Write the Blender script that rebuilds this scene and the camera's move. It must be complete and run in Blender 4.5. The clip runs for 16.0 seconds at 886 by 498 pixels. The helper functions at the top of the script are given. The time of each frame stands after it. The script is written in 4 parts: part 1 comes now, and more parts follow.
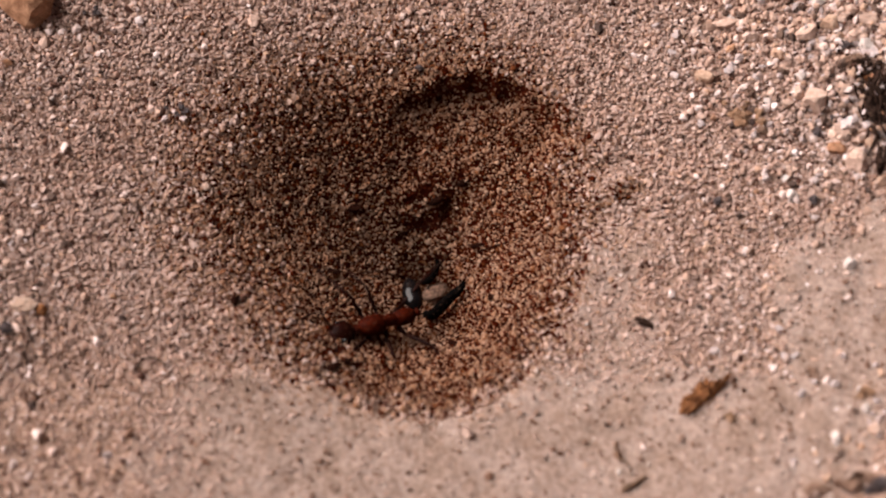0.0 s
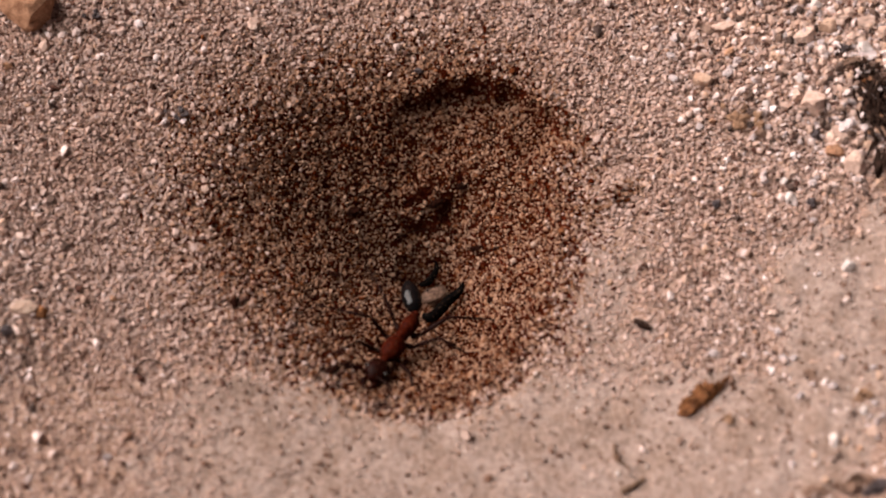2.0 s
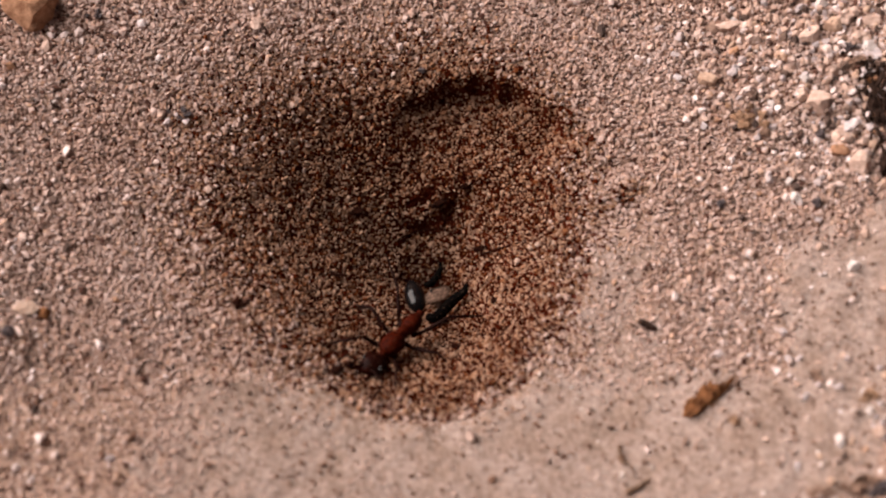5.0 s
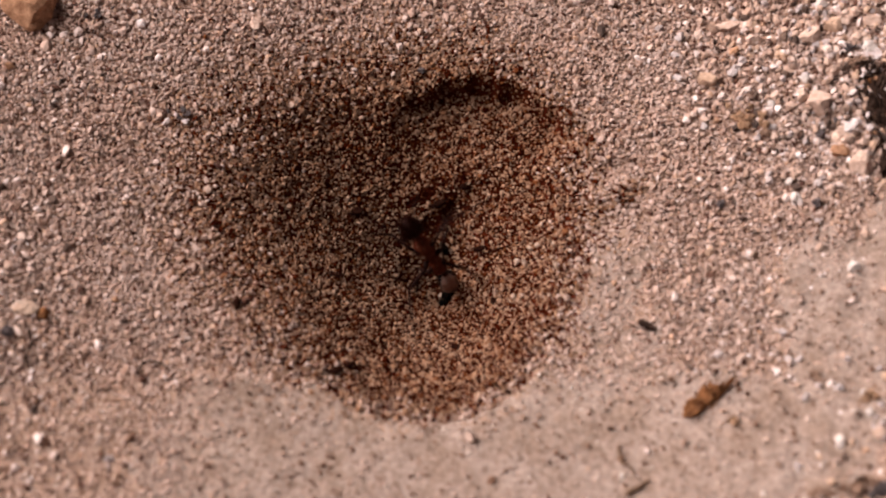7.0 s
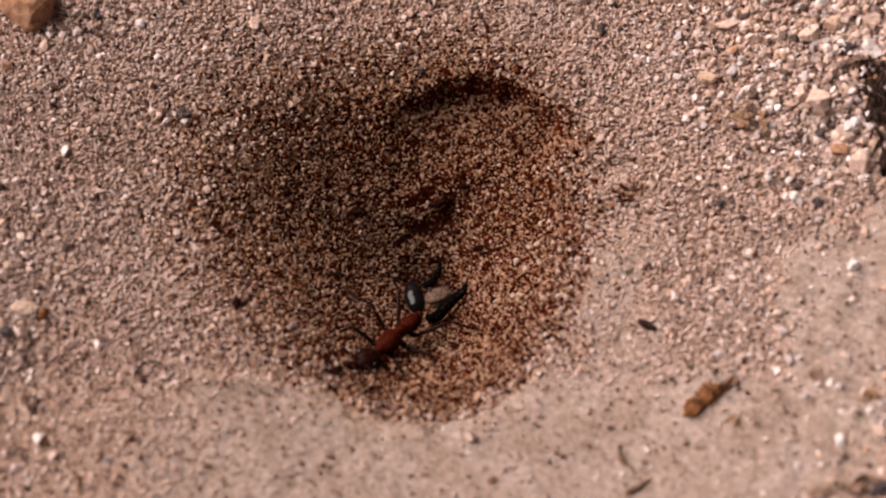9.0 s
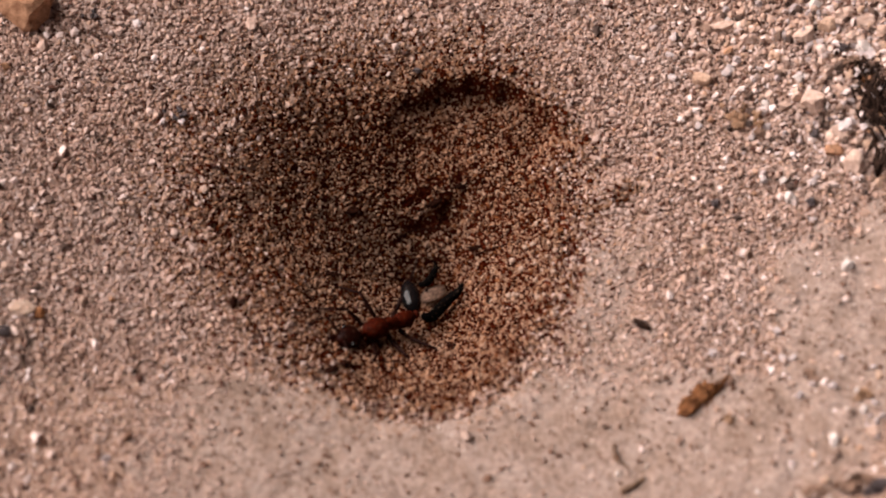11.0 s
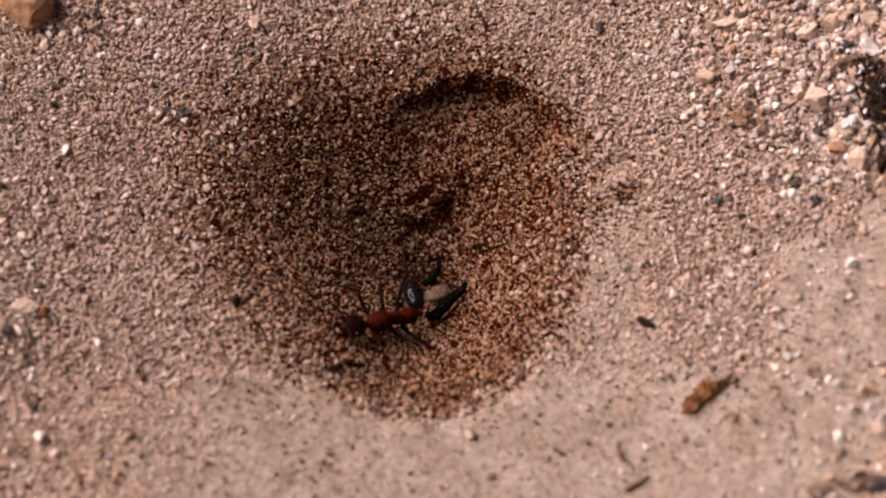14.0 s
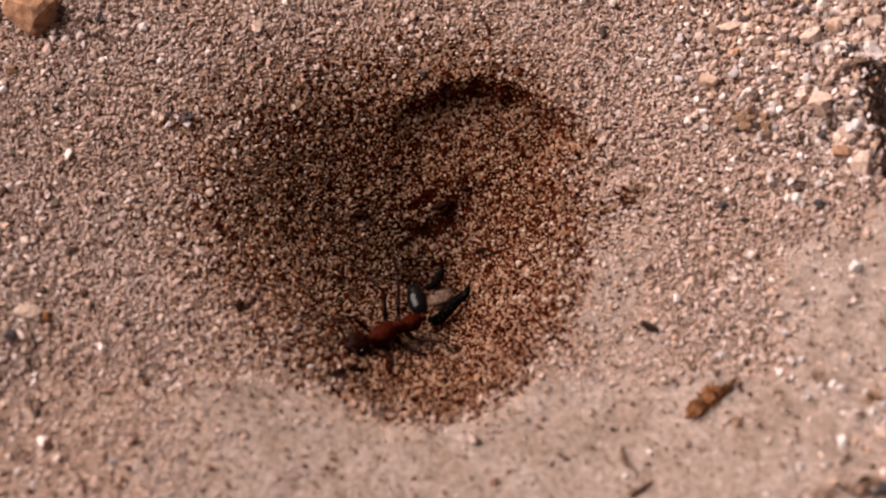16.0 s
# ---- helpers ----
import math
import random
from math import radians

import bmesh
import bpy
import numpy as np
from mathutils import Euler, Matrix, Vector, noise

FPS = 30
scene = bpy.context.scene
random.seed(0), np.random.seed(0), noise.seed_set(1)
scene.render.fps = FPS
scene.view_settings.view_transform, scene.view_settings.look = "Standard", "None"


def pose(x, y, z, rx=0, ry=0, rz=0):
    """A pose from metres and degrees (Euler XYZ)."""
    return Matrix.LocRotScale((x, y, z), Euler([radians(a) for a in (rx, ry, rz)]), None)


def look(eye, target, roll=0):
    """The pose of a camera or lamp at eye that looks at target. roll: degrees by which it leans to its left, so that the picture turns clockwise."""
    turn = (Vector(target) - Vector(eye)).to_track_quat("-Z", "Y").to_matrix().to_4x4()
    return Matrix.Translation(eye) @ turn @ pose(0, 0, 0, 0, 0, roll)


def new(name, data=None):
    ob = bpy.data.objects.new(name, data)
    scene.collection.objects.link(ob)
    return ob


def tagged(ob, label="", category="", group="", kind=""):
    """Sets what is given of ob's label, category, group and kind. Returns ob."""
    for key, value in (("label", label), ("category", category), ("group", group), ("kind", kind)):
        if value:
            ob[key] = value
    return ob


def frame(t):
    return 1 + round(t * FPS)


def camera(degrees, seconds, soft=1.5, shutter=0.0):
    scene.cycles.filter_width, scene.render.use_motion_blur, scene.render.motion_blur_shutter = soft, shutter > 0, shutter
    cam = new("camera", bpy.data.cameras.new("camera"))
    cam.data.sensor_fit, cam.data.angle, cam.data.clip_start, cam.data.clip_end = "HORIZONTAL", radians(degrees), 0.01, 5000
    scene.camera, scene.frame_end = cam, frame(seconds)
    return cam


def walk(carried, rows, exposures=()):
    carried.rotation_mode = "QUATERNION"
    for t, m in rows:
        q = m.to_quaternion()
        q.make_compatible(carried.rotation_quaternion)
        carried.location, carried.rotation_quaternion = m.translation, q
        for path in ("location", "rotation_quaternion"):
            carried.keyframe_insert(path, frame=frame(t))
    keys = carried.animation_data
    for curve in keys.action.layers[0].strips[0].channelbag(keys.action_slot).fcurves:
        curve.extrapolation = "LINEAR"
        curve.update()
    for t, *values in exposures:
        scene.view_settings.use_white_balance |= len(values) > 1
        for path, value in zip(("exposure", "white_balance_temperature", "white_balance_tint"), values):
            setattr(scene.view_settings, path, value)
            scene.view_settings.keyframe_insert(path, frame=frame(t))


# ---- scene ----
# lengths of the small things are given in millimetres and turned to metres by MM
MM = 0.001
cam = camera(30, 16.0, soft=2.2, shutter=0.9)
cam.data.dof.use_dof = True
cam.data.dof.focus_distance = 0.1302
cam.data.dof.aperture_fstop = 20.0


def stand(pan, tilt, roll, back=0.0):
    """The held camera: it looks down into the pit steeply, and sways a little."""
    d = 123.5 + back
    eye = Vector((2.1, -1.2 - d * math.cos(radians(68)), d * math.sin(radians(68)))) * MM
    return look(eye, (2.1 * MM, -1.2 * MM, 0)) @ Matrix.Rotation(radians(pan), 4, "Y") @ Matrix.Rotation(radians(tilt), 4, "X") @ Matrix.Rotation(radians(roll), 4, "Z")


walk(cam, [
    (0.0, stand(0.000, 0.000, 0.000, -0.00)),
    (0.5, stand(0.030, 0.060, -0.001, 0.00)),
    (1.0, stand(0.003, 0.058, -0.012, 0.20)),
    (1.5, stand(-0.073, 0.043, 0.039, 0.41)),
    (2.0, stand(-0.028, 0.090, -0.009, 0.26)),
    (2.5, stand(0.071, 0.109, -0.078, 0.02)),
    (3.0, stand(0.100, 0.109, -0.076, -0.12)),
    (3.5, stand(0.097, 0.100, -0.070, -0.13)),
    (4.0, stand(0.084, 0.111, -0.063, -0.10)),
    (6.5, stand(0.134, 0.085, -0.064, -0.42)),
    (7.0, stand(0.090, 0.109, -0.019, -0.34)),
    (7.5, stand(0.078, 0.110, 0.002, -0.20)),
    (8.0, stand(0.080, 0.100, -0.052, -0.23)),
    (8.5, stand(0.135, 0.116, -0.097, -0.31)),
    (9.0, stand(0.074, 0.093, -0.106, -0.44)),
    (11.5, stand(-0.066, 0.082, -0.092, 0.15)),
    (12.0, stand(-0.005, 0.013, -0.154, 0.07)),
    (12.5, stand(-0.018, 0.027, -0.161, 0.10)),
    (13.0, stand(-0.011, 0.056, -0.153, 0.15)),
    (13.5, stand(-0.006, 0.069, -0.136, 0.06)),
    (14.0, stand(0.052, 0.025, -0.209, -0.01)),
    (14.5, stand(0.016, 0.045, -0.224, 0.04)),
    (15.0, stand(0.027, 0.086, -0.188, 0.05)),
    (15.5, stand(0.057, 0.108, -0.239, -0.03)),
    (16.0, stand(0.162, 0.178, -0.245, -0.19)),
])
# ---- light: soft open shade, the brighter sky beyond the far rim ----
SUN_EL, SUN_AZ = 38.0, 148.0  # degrees above the ground; counter-clockwise from +x
world = bpy.data.worlds.new("sky")
scene.world = world
world.use_nodes = True
_n = world.node_tree.nodes
_sky = _n.new("ShaderNodeTexSky")
_sky.sky_type = "NISHITA"
_sky.sun_disc = False
_sky.sun_elevation = radians(SUN_EL)
_sky.sun_rotation = radians(90 - SUN_AZ)
_sky.air_density, _sky.dust_density, _sky.ozone_density = 0.8, 6.0, 1.0
_n["Background"].inputs["Strength"].default_value = 0.09
_warm = _n.new("ShaderNodeMix")  # haze over warm bare land
_warm.data_type, _warm.blend_type = "RGBA", "MULTIPLY"
_warm.inputs["Factor"].default_value = 1.0
_warm.inputs["B"].default_value = (1.0, 0.55, 0.35, 1)
world.node_tree.links.new(_sky.outputs["Color"], _warm.inputs["A"])
world.node_tree.links.new(_warm.outputs["Result"], _n["Background"].inputs["Color"])
_lamp = bpy.data.lights.new("sun", "SUN")
_lamp.energy, _lamp.angle, _lamp.color = 7.6, radians(58), (1.0, 0.993, 0.988)
sun = new("sun", _lamp)
sun.matrix_world = look((math.cos(radians(SUN_AZ)) * math.cos(radians(SUN_EL)) * 3, math.sin(radians(SUN_AZ)) * math.cos(radians(SUN_EL)) * 3, math.sin(radians(SUN_EL)) * 3), (0, 0, 0))
scene.view_settings.exposure = 0.0


# ---- materials ----
def nodes_of(name, rough=0.6, spec=0.4):
    m = bpy.data.materials.new(name)
    m.use_nodes = True
    nt = m.node_tree
    b = nt.nodes["Principled BSDF"]
    b.inputs["Roughness"].default_value = rough
    b.inputs["Specular IOR Level"].default_value = spec
    return m, nt, b


def ramp_of(nt, stops, source, linear=True):
    r = nt.nodes.new("ShaderNodeValToRGB")
    r.color_ramp.interpolation = "LINEAR" if linear else "CONSTANT"
    while len(r.color_ramp.elements) < len(stops):
        r.color_ramp.elements.new(0.5)
    for e, (at, c) in zip(r.color_ramp.elements, stops):
        e.position, e.color = at, (*c, 1)
    nt.links.new(source, r.inputs["Fac"])
    return r.outputs["Color"]


def noise_of(nt, size, detail=3.0, rough=0.6, distortion=0.0):
    """Noise whose features are about size metres wide, in the space of the thing."""
    tc = nt.nodes.new("ShaderNodeTexCoord")
    t = nt.nodes.new("ShaderNodeTexNoise")
    t.inputs["Scale"].default_value = 1.0 / size
    t.inputs["Detail"].default_value = detail
    t.inputs["Roughness"].default_value = rough
    t.inputs["Distortion"].default_value = distortion
    nt.links.new(tc.outputs["Object"], t.inputs["Vector"])
    return t.outputs["Fac"]


def mixed(nt, fac, a, b, mode="MIX"):
    x = nt.nodes.new("ShaderNodeMix")
    x.data_type, x.blend_type = "RGBA", mode
    for sock, v in ((x.inputs["Factor"], fac), (x.inputs["A"], a), (x.inputs["B"], b)):
        if isinstance(v, (int, float)):
            sock.default_value = v
        elif isinstance(v, tuple):
            sock.default_value = (*v, 1)
        else:
            nt.links.new(v, sock)
    return x.outputs["Result"]


def bumped(nt, bsdf, source, depth, strength=0.6):
    b = nt.nodes.new("ShaderNodeBump")
    b.inputs["Strength"].default_value = strength
    b.inputs["Distance"].default_value = depth
    nt.links.new(source, b.inputs["Height"])
    nt.links.new(b.outputs["Normal"], bsdf.inputs["Normal"])


def sand_material(name, stops, rough=0.8):
    """Mineral grains: every grain takes its own colour, and each has a fine mottle."""
    m, nt, b = nodes_of(name, rough, 0.02)
    geo = nt.nodes.new("ShaderNodeNewGeometry")
    col = ramp_of(nt, stops, geo.outputs["Random Per Island"])
    fine = noise_of(nt, 0.00012, 2.0)
    broad = noise_of(nt, 0.009, 3.0)
    col = mixed(nt, 0.36, col, ramp_of(nt, [(0.3, (0.45, 0.42, 0.40)), (0.7, (1.25, 1.22, 1.18))], fine), "MULTIPLY")
    col = mixed(nt, 0.5, col, ramp_of(nt, [(0.33, (0.90, 0.79, 0.71)), (0.62, (1.05, 1.06, 1.07))], broad), "MULTIPLY")
    nt.links.new(col, b.inputs["Base Color"])
    bumped(nt, b, fine, 0.00004, 0.5)
    return m


def stone_material(name, dark, light, size=0.0006, rough=0.75, depth=0.00008, patches=0.0):
    m, nt, b = nodes_of(name, rough, 0.04)
    n = noise_of(nt, size, 5.0, 0.65)
    n2 = noise_of(nt, size * 0.2, 3.0, 0.6)
    col = ramp_of(nt, [(0.32, dark), (0.68, light)], n)
    col = mixed(nt, 0.4, col, ramp_of(nt, [(0.35, (0.5, 0.48, 0.46)), (0.65, (1.2, 1.2, 1.2))], n2), "MULTIPLY")
    if patches:  # broad paler and browner patches
        col = mixed(nt, 0.8, col, ramp_of(nt, [(0.36, (0.84, 0.78, 0.72)), (0.62, (1.10, 1.11, 1.13))], noise_of(nt, patches, 4.0)), "MULTIPLY")
    nt.links.new(col, b.inputs["Base Color"])
    bumped(nt, b, n2, depth, 0.7)
    return m


SAND = sand_material("sand_grain", [
    (0.00, (0.045, 0.020, 0.016)), (0.08, (0.12, 0.063, 0.048)), (0.14, (0.32, 0.215, 0.172)), (0.36, (0.375, 0.265, 0.222)),
    (0.60, (0.41, 0.298, 0.258)), (0.82, (0.445, 0.335, 0.298)), (0.93, (0.46, 0.36, 0.33)), (1.0, (0.42, 0.27, 0.19))])
# finer, redder pit sand; its extra darkness paints the pit's and gaps' shade
DUG_SHADED_SAND = sand_material("dug_fine_sand_with_shade", [
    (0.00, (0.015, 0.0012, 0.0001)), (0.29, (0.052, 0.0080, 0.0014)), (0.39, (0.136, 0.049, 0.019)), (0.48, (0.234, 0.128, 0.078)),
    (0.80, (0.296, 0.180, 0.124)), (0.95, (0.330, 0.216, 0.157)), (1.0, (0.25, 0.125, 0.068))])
SHADE_AND_STREAK_SAND = sand_material("shade_and_streak_sand", [(0.0, (0.014, 0.0010, 0.0002)), (0.5, (0.044, 0.0055, 0.0016)), (0.8, (0.075, 0.020, 0.009)), (1.0, (0.16, 0.065, 0.036))])
COARSE = sand_material("coarse_grain", [
    (0.00, (0.045, 0.032, 0.029)), (0.14, (0.11, 0.074, 0.06)), (0.22, (0.36, 0.250, 0.20)), (0.52, (0.47, 0.345, 0.29)),
    (0.68, (0.54, 0.425, 0.39)), (0.90, (0.70, 0.61, 0.60)), (1.0, (0.40, 0.23, 0.14))], 0.6)
FLECK = sand_material("dust_fleck", [
    (0.00, (0.100, 0.049, 0.032)), (0.40, (0.175, 0.101, 0.072)), (0.64, (0.23, 0.158, 0.127)), (0.72, (0.36, 0.27, 0.235)), (0.92, (0.43, 0.33, 0.29)), (1.0, (0.60, 0.54, 0.51))])
CRUST = stone_material("caked_sand", (0.30, 0.20, 0.15), (0.46, 0.34, 0.27), 0.0005, 0.9)
SURFACE = stone_material("weathered_sand", (0.15, 0.08, 0.052), (0.40, 0.28, 0.22), 0.0004, 0.9)
DUST = stone_material("fine_pale_dust", (0.192, 0.134, 0.108), (0.385, 0.293, 0.252), 0.00042, 0.95, 0.00014, 0.0034)
# near-black red: shade between the pit's grains is put into this colour
SHADED_BED = stone_material("packed_sand_with_shade", (0.024, 0.0022, 0.0005), (0.080, 0.014, 0.0042), 0.0006, 0.9)
TAN = stone_material("tan_stone", (0.34, 0.215, 0.15), (0.60, 0.42, 0.32), 0.0007)
PINK = stone_material("pinkish_stone", (0.36, 0.24, 0.19), (0.64, 0.475, 0.40), 0.0012)
ORANGE = stone_material("orange_stone", (0.17, 0.08, 0.045), (0.44, 0.25, 0.155), 0.0009)
RUST = stone_material("rusty_chip", (0.033, 0.012, 0.006), (0.31, 0.135, 0.058), 0.0004, 0.9, 0.0002)
OCHRE = stone_material("ochre_soil", (0.13, 0.065, 0.035), (0.40, 0.25, 0.165), 0.0003, 0.95, 0.0002)
UMBER = stone_material("dull_brown_stone", (0.07, 0.040, 0.028), (0.30, 0.19, 0.14), 0.0005, 0.9, 0.00016)
PALE = stone_material("pale_pinkish_rock", (0.42, 0.335, 0.325), (0.65, 0.56, 0.55), 0.0006, 0.8, 0.00014)
WHITE = stone_material("milky_quartz", (0.46, 0.38, 0.35), (0.66, 0.59, 0.56), 0.0010, 0.35)
BLACK = stone_material("dark_mineral", (0.012, 0.010, 0.012), (0.15, 0.12, 0.12), 0.0003, 0.85, 0.00016)
CRUMB = stone_material("dark_red_soil", (0.006, 0.0014, 0.0006), (0.030, 0.009, 0.005), 0.0004, 0.9, 0.0002)
BARK = stone_material("decayed_wood", (0.006, 0.0035, 0.003), (0.060, 0.034, 0.025), 0.0003, 0.9, 0.0003)
STRAW = stone_material("dry_stem", (0.07, 0.042, 0.028), (0.24, 0.15, 0.10), 0.0004, 0.85, 0.00012)


def shell_material(name, dark, light, rough, spec=0.5, size=0.0004, coat=0.0, dusted=0.0):
    """The hard skin of an insect."""
    m, nt, b = nodes_of(name, rough, spec)
    n = noise_of(nt, size, 4.0)
    col = ramp_of(nt, [(0.3, dark), (0.7, light)], n)
    if dusted:  # sand dust clings to it in specks
        specks = ramp_of(nt, [(0.60, (0, 0, 0)), (0.68, (dusted, dusted, dusted))], noise_of(nt, 0.00022, 2.0))
        col = mixed(nt, specks, col, (0.21, 0.13, 0.09))
    nt.links.new(col, b.inputs["Base Color"])
    b.inputs["Coat Weight"].default_value = coat
    b.inputs["Coat Roughness"].default_value = 0.12
    bumped(nt, b, noise_of(nt, size * 0.25, 2.0), 0.00001, 0.4)
    return m


RED_SHELL = shell_material("red_brown_shell", (0.009, 0.0008, 0.0002), (0.046, 0.0056, 0.0014), 0.6, 0.02, 0.0003, 0.0, 0.07)
HEAD_SHELL = shell_material("dark_red_shell", (0.004, 0.0008, 0.0004), (0.013, 0.0016, 0.0006), 0.45, 0.03, 0.0004, 0.0, 0.14)
GASTER_SHELL = shell_material("glossy_black_shell", (0.002, 0.002, 0.0022), (0.006, 0.004, 0.004), 0.15, 0.16, 0.0008, 0.0)
LEG_SHELL = shell_material("leg_shell", (0.004, 0.0008, 0.0004), (0.014, 0.003, 0.0014), 0.6, 0.05)
THORAX_UNDERSIDE = shell_material("orange_brown_underside", (0.040, 0.007, 0.003), (0.120, 0.028, 0.013), 0.5, 0.03, 0.0003, 0.0, 0.4)
BELLY_SHELL = shell_material("pale_brown_underside", (0.17, 0.095, 0.075), (0.29, 0.180, 0.148), 0.4)
JAW_SHELL = shell_material("black_jaw_shell", (0.0012, 0.0010, 0.0010), (0.003, 0.002, 0.0016), 0.65, 0.01, 0.0004, 0.0, 0.15)
LION_SKIN = stone_material("sandy_skin", (0.05, 0.028, 0.020), (0.235, 0.145, 0.105), 0.00025, 0.85, 0.0001)
EYE = shell_material("eye", (0.004, 0.004, 0.005), (0.008, 0.008, 0.008), 0.15)


# ---- the shape of the ground, in millimetres ----
APEX = (1.5, 0.0)
_ang = np.radians([-172, -150, -128, -108, -90, -70, -46, -20, 8, 30, 47, 77, 100, 124, 147, 165])
_rad = np.array([14.2, 12.9, 13.4, 14.5, 14.4, 13.0, 11.3, 10.7, 10.8, 12.0, 13.8, 14.9, 14.2, 14.4, 16.6, 17.6])
_soft = np.array([0.16, 0.13, 0.09, 0.06, 0.05, 0.06, 0.08, 0.10, 0.11, 0.10, 0.08, 0.05, 0.08, 0.13, 0.17, 0.17])
_mix = np.array([0.26, 0.24, 0.16, 0.08, 0.05, 0.08, 0.13, 0.16, 0.17, 0.15, 0.14, 0.11, 0.14, 0.18, 0.24, 0.22])  # how far the darker pit sand and the surface sand mix
_reach = np.array([0.14, 0.15, 0.07, 0.0, 0.0, 0.0, 0.0, 0.02, 0.03, 0.05, 0.08, 0.16, 0.24, 0.24, 0.28, 0.26])  # how far the darker pit sand, shade in its colour, passes the rim


def _round(table, a):
    """A closed smooth curve through a few values round the pit."""
    w = np.exp(5.0 * (np.cos(a[..., None] - _ang) - 1) * 2.2)
    return (w * table).sum(-1) / w.sum(-1)


def _step(v, lo, hi):
    k = np.clip((v - lo) / (hi - lo), 0, 1)
    return k * k * (3 - 2 * k)


def lumps(x, y, size):
    """Uneven small heaps, about size wide, from -1 to 1."""
    gx, gy = x / size, y / size
    i, j = np.floor(gx), np.floor(gy)
    fx, fy = _step(gx - i, 0, 1), _step(gy - j, 0, 1)

    def at(a, b):
        v = np.sin(a * 12.9898 + b * 78.233) * 437.5453
        return v - np.floor(v)

    low = at(i, j) * (1 - fx) + at(i + 1, j) * fx
    high = at(i, j + 1) * (1 - fx) + at(i + 1, j + 1) * fx
    return 2 * (low * (1 - fy) + high * fy) - 1


def behind(x, y):
    """How far a place lies behind the edge of the slip face under the far rim."""
    dx, dy = x - APEX[0], y - APEX[1]
    edge = np.interp(np.arctan2(dy, dx), (0.9, 1.05, 1.28, 1.48, 1.69, 1.83, 2.0), (14.0, 14.5, 14.35, 13.9, 13.1, 12.6, 12.2))
    return np.hypot(dx, dy) - edge + 0.16 * np.sin(2.3 * x) + 0.10 * np.sin(5.1 * x + 1.0)


def height(x, y):
    x, y = np.asarray(x, float), np.asarray(y, float)
    dx, dy = x - APEX[0], y - APEX[1]
    r, a = np.hypot(dx, dy), np.arctan2(dy, dx)
    rim, soft = _round(_rad, a), _round(_soft, a)
    u = np.sqrt((r / rim) ** 2 + 0.006)
    k = np.clip((1 - u) / soft, -30, 30)
    z = -12.4 * (soft * np.log1p(np.exp(k))) ** 1.2
    # the slip face under the far rim
    far = _step(a, 0.58, 0.85) * (1 - _step(a, 1.40, 2.05))
    back = behind(x, y)
    z = z - 2.05 * far * (1 - _step(back, -0.6, 0.05)) * _step(back, -6.5, -0.7)
    z = z + 0.3 * far * np.exp(-((back - 0.4) / 0.8) ** 2)
    # a small slump on the far wall, with a ragged edge
    ex, ey = x - 1.5 + 0.22 * np.sin(3.1 * y), y - 5.6 + 0.2 * np.sin(3.7 * x + 1)
    s1, s2 = (ex - 2.5 * ey) / 2.69, (2.0 * ex + 1.6 * ey) / 2.56
    z = z - 1.05 * _step(s1, -0.1, 0.15) * _step(s2, -0.1, 0.15) * np.exp(-np.clip(s1, 0, None) / 2.2 - np.clip(s2, 0, None) / 2.6)
    # a hollow beside it, steep towards the slump
    hx, hy = (x - 0.64) / 1.5, (y - 4.25) / 0.8
    z = z - 0.65 * np.exp(-hx * hx - hy * hy) * (1 - 0.7 * _step(x + 0.4 * y, 3.04, 3.44))
    # the hole from which the antlion reaches
    z = z - 0.75 * np.exp(-((x - 1.3) / 1.9) ** 2 - ((y + 0.9) / 1.5) ** 2)
    # the sagging shoulder
    z = z - 1.7 * np.exp(-((x + 4.5) / 7.5) ** 2 - ((y - 10.0) / 6.0) ** 2)
    # streak on the side wall
    z = z + 0.35 * np.exp(-((x - 15.5) / 2.0) ** 2) * np.sin(1.5 * (y - 0.45 * x)) * np.exp(-((y - 4.5) / 2.5) ** 2)
    # the pit lies in a shallow hollow
    z = z + (4.6 + 1.9 * np.cos(a + 0.5)) * _step(r, 13, 56)
    # gentle unevenness of the open ground
    out = _step(u, 0.9, 1.5) * (1 - _step(r, 80, 140))
    z = z + out * (0.34 * lumps(x + 0.3 * y, y - 0.2 * x, 9.0) + 0.13 * lumps(x, y, 3.7))
    rough = _step(x, 15, 30) * _step(u, 1.0, 1.4) * (1 - _step(x, 60, 90))
    z = z + rough * (0.22 * lumps(x + 0.4 * y, y - 0.3 * x, 2.4) + 0.12 * lumps(x, y, 1.1))
    # slid sand lies in little heaps and runnels on the walls, flatter outside
    rough = 1 - 0.62 * _step(u, 0.9, 1.15)
    z = z + rough * (1 - _step(r, 80, 140)) * (0.15 * lumps(x, y, 0.62) + 0.17 * lumps(x + 0.35 * y, y - 0.2 * x, 1.7))
    # ripples left by the digging, on the side towards the low slope
    rip = np.exp(-((x + 10) / 7.0) ** 2) * np.exp(-((y + 7.5) / 5.0) ** 2)
    z = z + 0.17 * rip * np.sin(2.6 * y + 0.5 * x)
    return z


